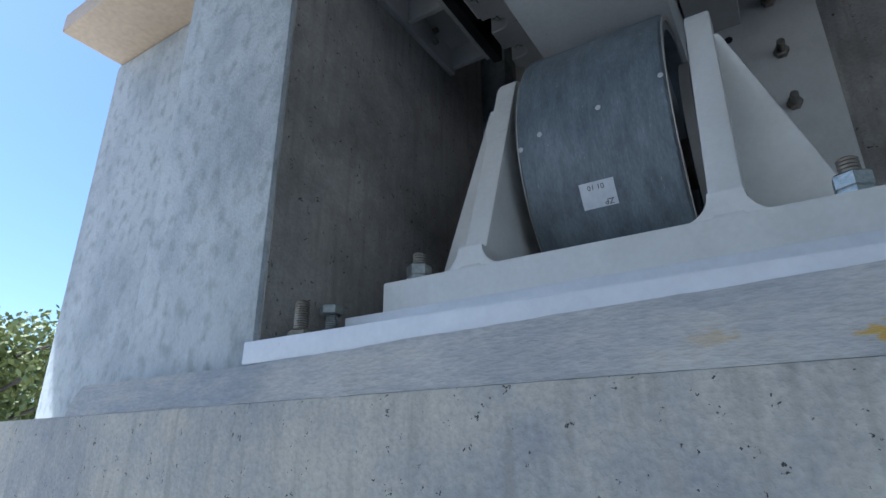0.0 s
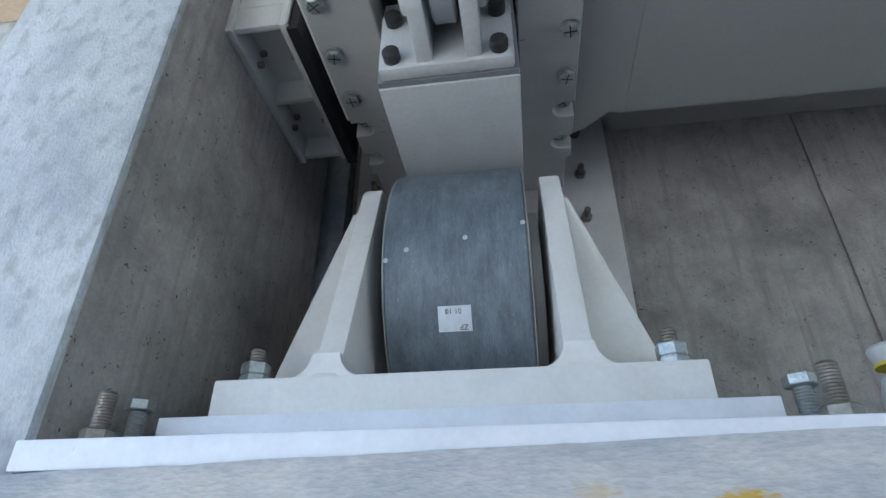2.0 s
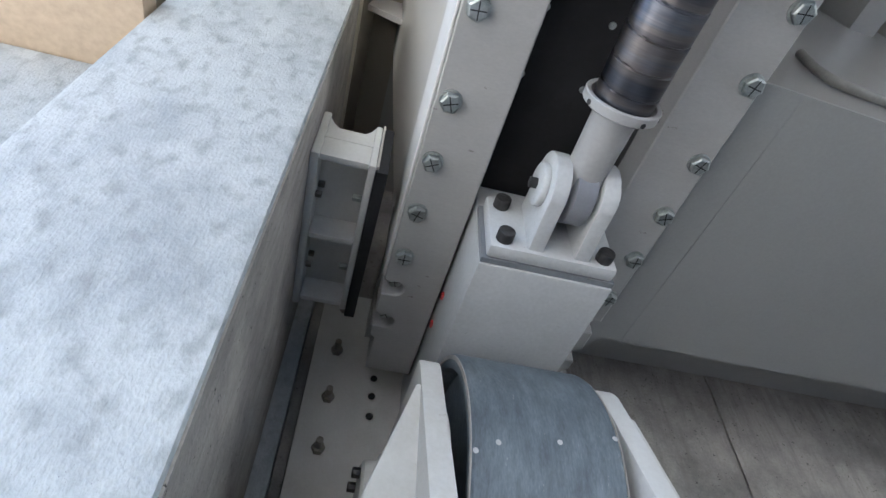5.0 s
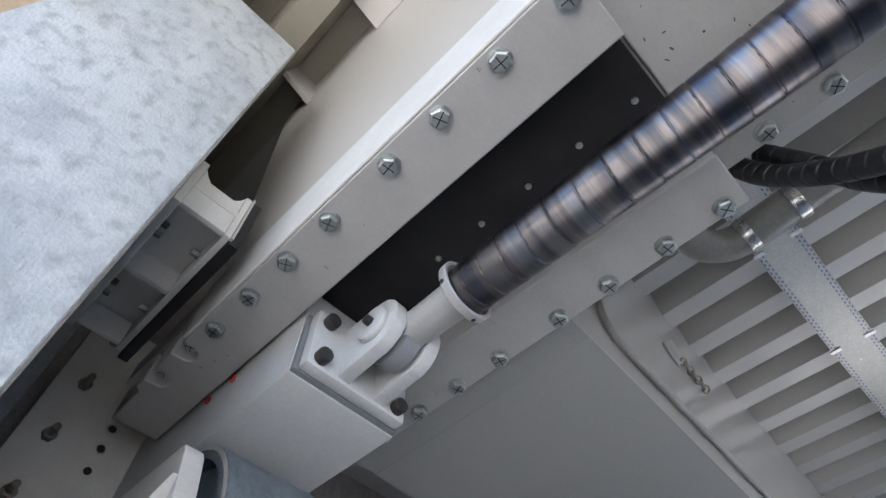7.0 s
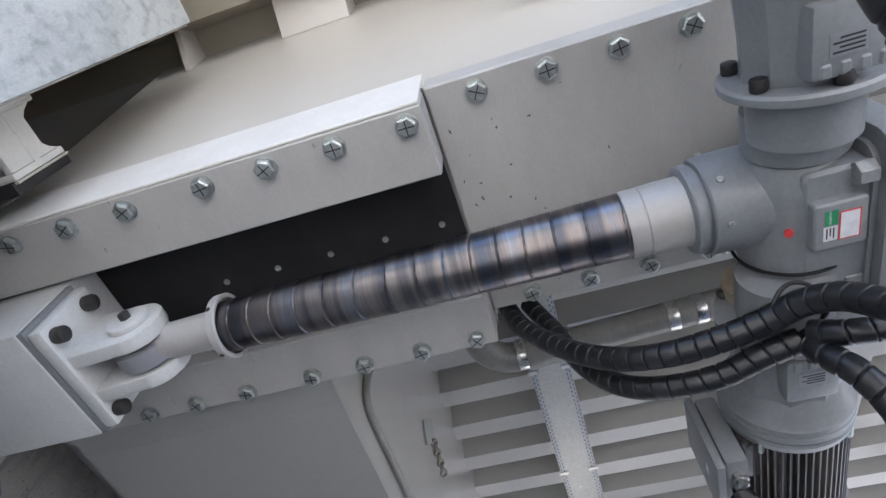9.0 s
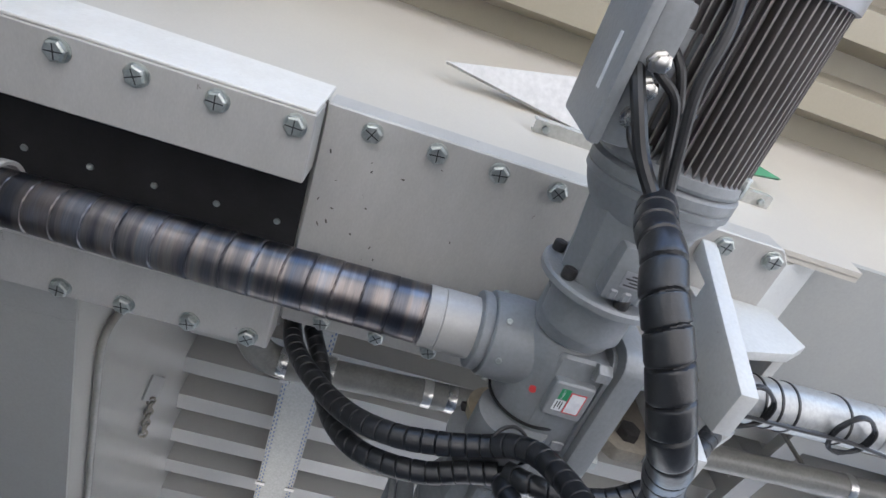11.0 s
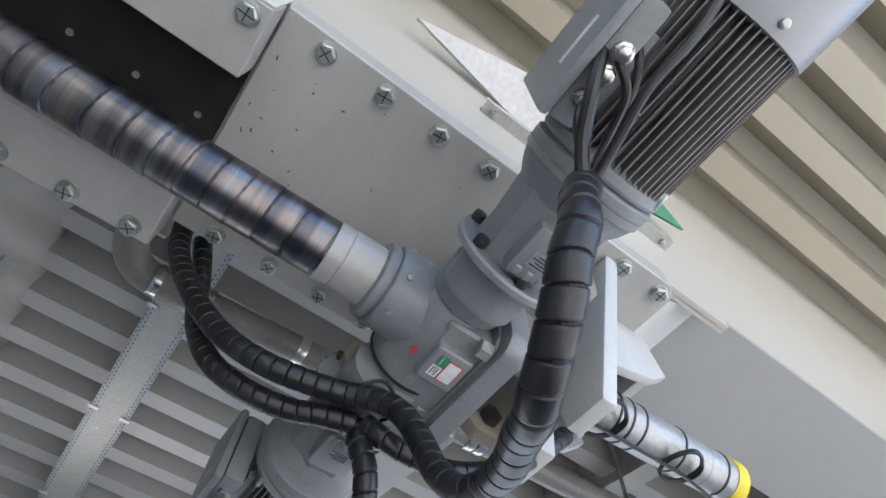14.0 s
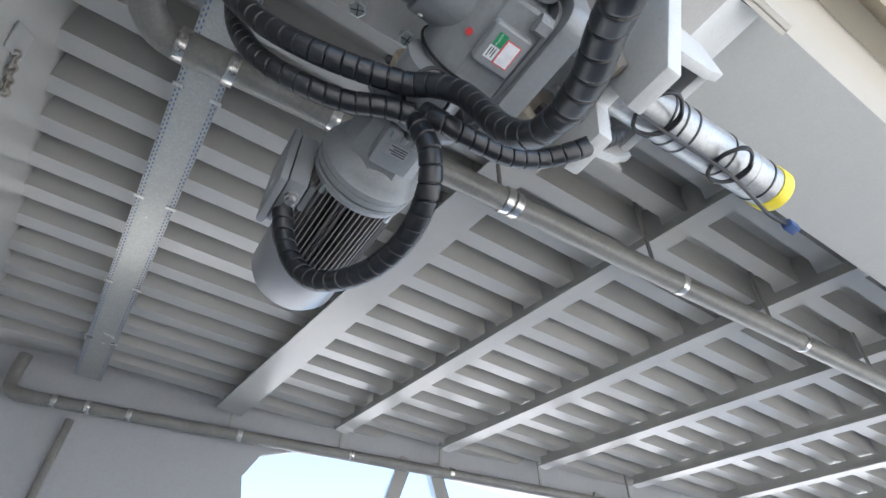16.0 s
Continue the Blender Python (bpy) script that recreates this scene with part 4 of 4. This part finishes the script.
# steel plate on the back wall, its studs and holes
wp = empty("wall_plate", (0, 1.62, 1.76), "grey painted steel plate with studs on the back wall", "plate")
part("plate", box(-0.432, 0.455, 1.61, 1.635, 1.72, 3.02, 0.003), STEEL_WHITE, wp)
part("joint", box(0.456, 0.470, 1.64, 1.70, 1.72, 3.02), CONCRETE_SHADE, wp)
for x in (-0.36, 0.351):
    for z in (2.245, 2.425, 2.59, 2.765, 2.945):
        part("stud", cyl((x, 1.612, z), (x, 1.555, z), 0.010, 0.001, 14), ZINC_OLD, wp, "brown weathered stud")
        part("stud_nut", cyl((x, 1.612, z), (x, 1.592, z), 0.019, 0.002, 6), ZINC_OLD, wp)
for x in (-0.229, 0.235):
    for z in (2.55, 2.62, 2.685, 2.75):
        part("hole", cyl((x, 1.611, z), (x, 1.6085, z), 0.011, 0, 16), HOLE, wp)

# ---- side guide on the pillar ----
sg = empty("side_guide", (-0.43, 1.0, 2.65), "pale grey cast side guide with black pad on the pillar", "guide")
part("wall_flange", box(-0.508, -0.490, 0.80, 1.285, 2.655, 2.835, 0.004), STEEL_WHITE, sg)
part("pad_flange", box(-0.382, -0.366, 0.805, 1.285, 2.66, 2.83, 0.004), STEEL_WHITE, sg)
part("top_web", box(-0.492, -0.380, 0.805, 1.28, 2.735, 2.752), STEEL_WHITE, sg)
for y in (0.806, 1.035, 1.262):
    w = [(-0.490, 2.665), (-0.382, 2.665), (-0.382, 2.825), (-0.392, 2.80), (-0.405, 2.785), (-0.465, 2.785), (-0.478, 2.80), (-0.490, 2.825)]
    part("cross_web", prism(w, "y", y, y + 0.016, 0.003), STEEL_WHITE, sg)
part("rubber_pad", box(-0.3655, -0.338, 0.812, 1.30, 2.652, 2.838, 0.003), RUBBER, sg, "black rubber pad")
part("pad_strip", box(-0.3655, -0.360, 0.803, 0.812, 2.66, 2.835), STEEL_CREAM, sg)
for y in (0.93, 1.16):
    part("guide_bolt", cyl((-0.383, y, 2.70), (-0.405, y, 2.70), 0.009, 0.002, 6), ZINC, sg)
    for dz in (0.0, 0.05):
        part("wall_bolt", cyl((-0.489, y, 2.685 + dz * 0.8), (-0.474, y, 2.685 + dz * 0.8), 0.009, 0.002, 6), ZINC_OLD, sg)

# ---- diamond sign on the girder ----
sign = empty("waterway_sign", (-0.37, -0.76, 2.8), "white and green diamond sign board bracketed to the girder", "sign")
A, B, C, D = (Vector(p) for p in ((-0.370, -0.26, 3.07), (-0.305, -0.73, 3.04), (-0.362, -1.24, 3.07), (-0.452, -0.73, 3.15)))
nn = (C - A).cross(D - B).normalized()
if nn.z > 0:
    nn = -nn
for name, mat, pts in (("white_half", SIGN_WHITE, (A, B, D)), ("green_half", GREEN, (C, D, B))):
    b = bmesh.new()
    vs = [b.verts.new(p) for p in pts] + [b.verts.new(p - nn * 0.014) for p in pts]
    b.faces.new(vs[:3])
    b.faces.new(vs[3:])
    for i in range(3):
        b.faces.new((vs[i], vs[(i + 1) % 3], vs[3 + (i + 1) % 3], vs[3 + i]))
    part(name, b, mat, sign, smooth=False)
rail = part("bracket_rail", box(-0.338, -0.304, -1.15, -0.50, 2.925, 2.929), TRAY, sign, "galvanised slotted bracket rail")
for x in (-0.338, -0.3085):
    part("rail_side", box(x, x + 0.0035, -1.15, -0.50, 2.929, 2.958), TRAY, rail)
for y in (-0.53, -1.12):
    part("rail_bolt", cyl((-0.321, y, 2.9245), (-0.321, y, 2.912), 0.009, 0.002, 6), ZINC, rail)

# ---- hoses and cables ----
def hose(points, R, label, step=0.0011, pitch=0.029):
    at = Vector(points[len(points) // 2])
    e = empty("cable_hose", at, label, "hose", "wrapped cable hoses")
    part("cable_core", tube(points, R * 0.8, 12, 0.012), CABLE, e)
    part("spiral_wrap", tube(points, wrap(R, pitch), 22, step), HOSE, e)
    return e


hose([(-0.432, -0.540, 2.263), (-0.427, -0.519, 2.195), (-0.420, -0.513, 2.140), (-0.396, -0.512, 2.102), (-0.365, -0.522, 2.066), (-0.320, -0.540, 2.038), (-0.275, -0.560, 2.024), (-0.235, -0.585, 2.030), (-0.186, -0.612, 2.053), (-0.126, -0.648, 2.074), (-0.060, -0.675, 2.100)], 0.0258, "thick black spiral-wrapped cable hose looping below the gear motor", 0.0012, 0.036)
hose([(-0.060, -0.675, 2.100), (0.010, -0.675, 2.126), (0.055, -0.658, 2.180), (0.084, -0.640, 2.258), (0.107, -0.612, 2.320), (0.138, -0.574, 2.357), (0.172, -0.530, 2.372), (0.196, -0.450, 2.375), (0.220, -0.356, 2.390), (0.252, -0.262, 2.444), (0.284, -0.172, 2.546), (0.306, -0.100, 2.667), (0.308, -0.062, 2.793)], 0.0235, "black spiral-wrapped cable hose rising to the guide's edge")
hose([(0.209, -0.571, 2.347), (0.233, -0.507, 2.352), (0.261, -0.445, 2.354), (0.280, -0.373, 2.366), (0.301, -0.303, 2.400), (0.325, -0.251, 2.462), (0.342, -0.208, 2.550), (0.337, -0.172, 2.659), (0.324, -0.125, 2.767)], 0.0225, "black spiral-wrapped cable hose beside the guide plate")
hose([(0.214, -0.580, 2.350), (0.202, -0.580, 2.303), (0.200, -0.603, 2.245), (0.240, -0.628, 2.190), (0.323, -0.640, 2.155), (0.411, -0.627, 2.138), (0.495, -0.592, 2.141), (0.562, -0.548, 2.166), (0.592, -0.508, 2.214), (0.590, -0.474, 2.272), (0.570, -0.448, 2.330)], 0.0225, "black spiral-wrapped cable hose hanging to the inner motor")
hose([(0.188, -0.581, 2.339), (0.170, -0.615, 2.306), (0.166, -0.668, 2.297), (0.158, -0.756, 2.299), (0.135, -0.827, 2.317), (0.093, -0.880, 2.335), (0.070, -0.930, 2.378), (0.060, -1.000, 2.450)], 0.021, "black spiral-wrapped cable hose running to the rear tube")
thing("hose_tie", tube([(0.17 + 0.05 * math.cos(a), -0.575 + 0.045 * math.sin(a), 2.378 + 0.012 * math.cos(2 * a)) for a in [2 * math.pi * q / 12 for q in range(13)]], 0.004, 8, 0.008), CABLE, "thin black tie round the meeting hoses", "tie")


def cable(points, R, label):
    return thing("cable", tube(points, R, 10, 0.008), CABLE, label, "cable", "motor cables")


cable([(-0.577, -0.489, 2.337), (-0.553, -0.521, 2.323), (-0.500, -0.540, 2.318), (-0.456, -0.548, 2.300), (-0.430, -0.545, 2.250)], 0.0066, "black motor cable running from the terminal box into a hose")
cable([(-0.612, -0.502, 2.371), (-0.583, -0.523, 2.350), (-0.521, -0.544, 2.328), (-0.462, -0.551, 2.302), (-0.424, -0.548, 2.250)], 0.0066, "black motor cable running from the terminal box into a hose")
cable([(-0.505, -0.487, 2.335), (-0.490, -0.490, 2.315), (-0.468, -0.508, 2.298), (-0.448, -0.528, 2.285), (-0.434, -0.537, 2.250)], 0.0066, "black motor cable running from the terminal box into a hose")
cable([(-0.72, -0.53, 2.335), (-0.65, -0.528, 2.298), (-0.578, -0.522, 2.284), (-0.506, -0.537, 2.278), (-0.454, -0.548, 2.268), (-0.423, -0.552, 2.245)], 0.0075, "black supply cable along the gear motor")
cable([(-0.66, -0.45, 2.50), (-0.625, -0.460, 2.44), (-0.583, -0.466, 2.372), (-0.535, -0.476, 2.315), (-0.478, -0.503, 2.288), (-0.438, -0.530, 2.250)], 0.0105, "thick black supply cable past the terminal box")
tie_at = Vector((-0.536, -0.545, 2.332))
thing("cable_tie", lathe(tie_at + Vector((-0.004, 0, 0)), (1, -0.25, -0.3), [(0, 0.017), (0.005, 0.017), (0.005, 0.0145), (0, 0.0145)], 20, None, True), CABLE, "narrow black tie round two motor cables", "tie")


for k, (y, r) in enumerate(((-1.05, 0.045), (-1.3, 0.042))):
    pts = [(-0.02 + 0.062 * math.cos(a) * (0.9 + 0.1 * math.sin(3 * a)) * (r / 0.045), y + r * math.sin(a) * (1 + 0.02 * j), 2.468 - 0.004 * math.cos(2 * a + j)) for j in range(4) for a in [2 * math.pi * q / 10 for q in range(10)]]
    thing("cable_coil", tube(pts, 0.0042, 8, 0.008), CABLE, "coiled thin black sensor cable tied under the rear tube", "cable", "sensor cables")
thing("sensor_lead", tube([(0.0, -1.0, 2.46), (0.0, -1.15, 2.465), (-0.005, -1.30, 2.462), (0.01, -1.42, 2.466), (0.02, -1.50, 2.458), (0.01, -1.55, 2.44)], 0.005, 8, 0.008), CABLE, "thin black sensor cable along the rear tube", "cable", "sensor cables")
thing("cable_plug", box(-0.004, 0.022, -1.585, -1.545, 2.43, 2.452, 0.004), BLUE, "small blue cable plug hanging by the tube's cap", "plug")

# ---- drain pipe, tray, fittings under the deck ----
dp = empty("drain_pipe", (0.8, -3, 3.3), "grey drain pipe with steel couplings hung under the deck", "pipe")
PZ = 3.30


def pipe_x(y):
    return 0.965 + 0.048 * (y + 0.1)


part("pipe_run", cyl((pipe_x(-0.12), -0.12, PZ), (pipe_x(-7.5), -7.5, PZ), 0.056), PIPE, dp)
part("elbow", tube([(0.966, -0.12, PZ), (0.975, -0.03, PZ), (0.963, 0.06, PZ + 0.005), (0.905, 0.118, PZ + 0.01), (0.83, 0.135, PZ + 0.02), (0.74, 0.140, PZ + 0.03)], 0.060, 24, 0.02), PIPE, dp)
for y, r in ((-0.02, 0.064), (-0.20, 0.067), (-0.60, 0.058), (-0.70, 0.058), (-1.42, 0.064), (-1.47, 0.064), (-2.52, 0.060), (-3.52, 0.060), (-4.6, 0.060)):
    part("coupling", cyl((pipe_x(y), y - 0.020, PZ), (pipe_x(y), y + 0.020, PZ), r, 0.003), STAINLESS, dp, "bright steel coupling")
part("sleeve", cyl((pipe_x(-0.04), -0.04, PZ), (pipe_x(-0.19), -0.19, PZ), 0.062, 0.003), PIPE, dp)
part("clamp", cyl((0.80, 0.137, PZ + 0.022), (0.765, 0.139, PZ + 0.026), 0.066, 0.004), BLACK_BOLT, dp, "dark hose clamp")
part("outlet_plate", box(0.70, 0.712, 0.02, 0.26, PZ - 0.10, DECK), STEEL_DECK, dp, "pale plate that the elbow passes through")
for y in (-1.40, -2.36, -3.30, -4.3, -5.3, -6.3):
    part("hanger", cyl((pipe_x(y), y, PZ + 0.05), (pipe_x(y) - 0.03, y + 0.03, DECK), 0.011, 0, 10), PIPE, dp)
    part("hanger_foot", box(pipe_x(y) - 0.06, pipe_x(y), y, y + 0.06, DECK - 0.008, DECK - 0.001), STAINLESS, dp)

fp = empty("drain_pipe", (4.3, -3, 3.3), "grey drain pipe along the far girder wall", "pipe")
part("pipe_run", far(cyl((4.26, 0.05, 3.38), (4.26, -8, 3.36), 0.045)), PIPE, fp)
part("elbow", far(tube([(4.26, 0.05, 3.38), (4.26, 0.2, 3.385), (4.27, 0.30, 3.42), (4.28, 0.33, 3.52), (4.28, 0.33, 3.7)], 0.047, 20, 0.02)), PIPE, fp)
for y in (0.0, -0.22, -0.5, -1.3, -2.2, -3.1):
    part("coupling", far(cyl((4.26, y - 0.02, 3.38), (4.26, y + 0.02, 3.38), 0.05, 0.003)), STAINLESS, fp, "bright steel coupling")
for y in (-1.2, -2.1, -3.0, -4.0, -5.0):
    part("hanger", far(box(4.25, 4.27, y - 0.01, y + 0.01, 3.42, DECK)), STEEL_DECK, fp)
part("down_pipe", far(cyl((4.34, -0.13, 3.3), (4.34, -0.13, 1.2), 0.03)), PIPE, fp)

tr = empty("cable_tray", (2.5, -0.09, 3.58), "galvanised cable tray with perforated sides under the ribs", "tray")
TZ = 3.585
part("tray_bottom", box(0.55, 4.2, -0.155, -0.03, TZ, TZ + 0.003), TRAY, tr)
for y in (-0.19, 0.0):
    side = part("tray_side", box(0.55, 4.2, min(y, y + (0.035 if y < -0.1 else -0.03)), max(y, y + (0.035 if y < -0.1 else -0.03)), TZ - 0.002, TZ + 0.001), TRAY, tr)
    b = bmesh.new()
    for k in range(120):
        x = 0.57 + 0.03 * k
        for d in ((0.008, 0.022) if y < -0.1 else (-0.008, -0.022)):
            xx = x + (0.015 if abs(d) > 0.015 else 0)
            box(xx, xx + 0.014, y + d - 0.003, y + d + 0.003, TZ - 0.0034, TZ - 0.0022, 0, 2, b)
    tagged(part("perforation", b, BLUE, side, smooth=False), kind="stuff")
for x in (1.34, 2.1, 2.9, 3.6):
    part("tray_clip", box(x, x + 0.02, -0.20, -0.15, TZ - 0.008, TZ - 0.003), STAINLESS, tr)
    part("tray_clip", box(x, x + 0.02, -0.04, 0.01, TZ - 0.008, TZ - 0.003), STAINLESS, tr)

# conduit along the end girder's lower edge, and a chained hook on its side
def on_web(x, z, off):
    return (x, 0.4215 + 0.04 * (x - 0.285) - off, z)


cd = thing("conduit", tube([on_web(x, z, 0.014) for x, z in ((0.562, 2.96), (0.555, 2.90), (0.553, 2.86), (0.566, 2.825), (0.60, 2.803), (0.67, 2.795), (0.75, 2.795), (0.94, 2.793), (1.4, 2.795), (2.4, 2.795))], 0.0115, 12, 0.012), PIPE, "thin grey conduit bending along the girder's side", "conduit")
hk = empty("hook_plate", on_web(1.25, 3.15, 0.004), "small steel eye plate with a shackle and chain on the girder", "fitting")
b = box(-0.105, 0.105, -0.004, 0.004, -0.05, 0.05, 0.003)
bmesh.ops.rotate(b, cent=(0, 0, 0), matrix=Matrix.Rotation(math.atan(0.04), 3, "Z") @ Matrix.Rotation(radians(-42), 3, "Y"), verts=b.verts)
bmesh.ops.translate(b, verts=b.verts, vec=on_web(1.255, 3.272, 0.006))
part("eye_plate", b, GREY_SHADED, hk)
for k in range(7):
    x, z = 1.285 + 0.026 * k, 3.235 - 0.006 * k
    b = tube([on_web(x + 0.02 * math.cos(a), z + (0.019 if k % 2 else 0.007) * math.sin(a), 0.016 + (0.0 if k % 2 else 0.012) * math.sin(a)) for a in [2 * math.pi * q / 8 for q in range(9)]], 0.005, 8, 0.008)
    part("chain_link", b, ZINC_OLD, hk)

# ---- trees far off beside the bridge ----
rnd = random.Random(4)


def tree(x, y, h, r):
    e = empty("tree", (x, y, 0), "broad-leaved green tree on the bank", "tree", "trees on the bank")
    b = tube([(x, y, 0), (x + 0.1, y, h * 0.3), (x, y + 0.1, h * 0.6), (x + 0.1, y, h * 0.85)], lambda s, a: 0.22 * max(0.12, 1 - s / h), 10, 0.3)
    for k in range(8):
        a = rnd.uniform(0, 6.28)
        z = h * rnd.uniform(0.3, 0.7)
        tube([(x, y, z), (x + math.cos(a) * r * 0.4, y + math.sin(a) * r * 0.4, z + h * 0.1), (x + math.cos(a) * r * 0.8, y + math.sin(a) * r * 0.8, z + h * 0.2)], 0.05, 6, 0.4, b)
    part("trunk", b, BARK, e)
    vs, fs = [], []
    for k in range(5200):
        a, u = rnd.uniform(0, 6.28), rnd.uniform(-1, 1)
        d = Vector((math.sqrt(1 - u * u) * math.cos(a), math.sqrt(1 - u * u) * math.sin(a), u))
        q = r * (0.55 + 0.5 * noise.noise(d * 2.3 + Vector((x, y, 0)))) * rnd.uniform(0.75, 1.12)
        p = Vector((x, y, h * 0.62)) + Vector((d.x * q, d.y * q, d.z * q * 1.15))
        s = rnd.uniform(0.07, 0.16)
        t1 = Vector((rnd.uniform(-1, 1), rnd.uniform(-1, 1), rnd.uniform(-1, 1))).normalized()
        t2 = t1.cross(Vector((rnd.uniform(-1, 1), rnd.uniform(-1, 1), rnd.uniform(-1, 1)))).normalized()
        n0 = len(vs)
        vs += [p - t1 * s, p + t2 * s * 0.6, p + t1 * s, p - t2 * s * 0.6]
        fs.append((n0, n0 + 1, n0 + 2, n0 + 3))
    me = bpy.data.meshes.new("crown")
    me.from_pydata([v - Vector((x, y, 0)) for v in vs], [], fs)
    me.materials.append(LEAF)
    c = new("crown", me)
    c.parent = e
    tagged(c, kind="stuff")


for x, y, h, r in ((-19, 6.2, 5.6, 2.6), (-21, 9.5, 6.2, 3.0), (-17, 3.6, 5.0, 2.2), (-24, 13, 6.5, 3.0), (-20, 0.5, 4.5, 2.2)):
    tree(x, y, h, r)
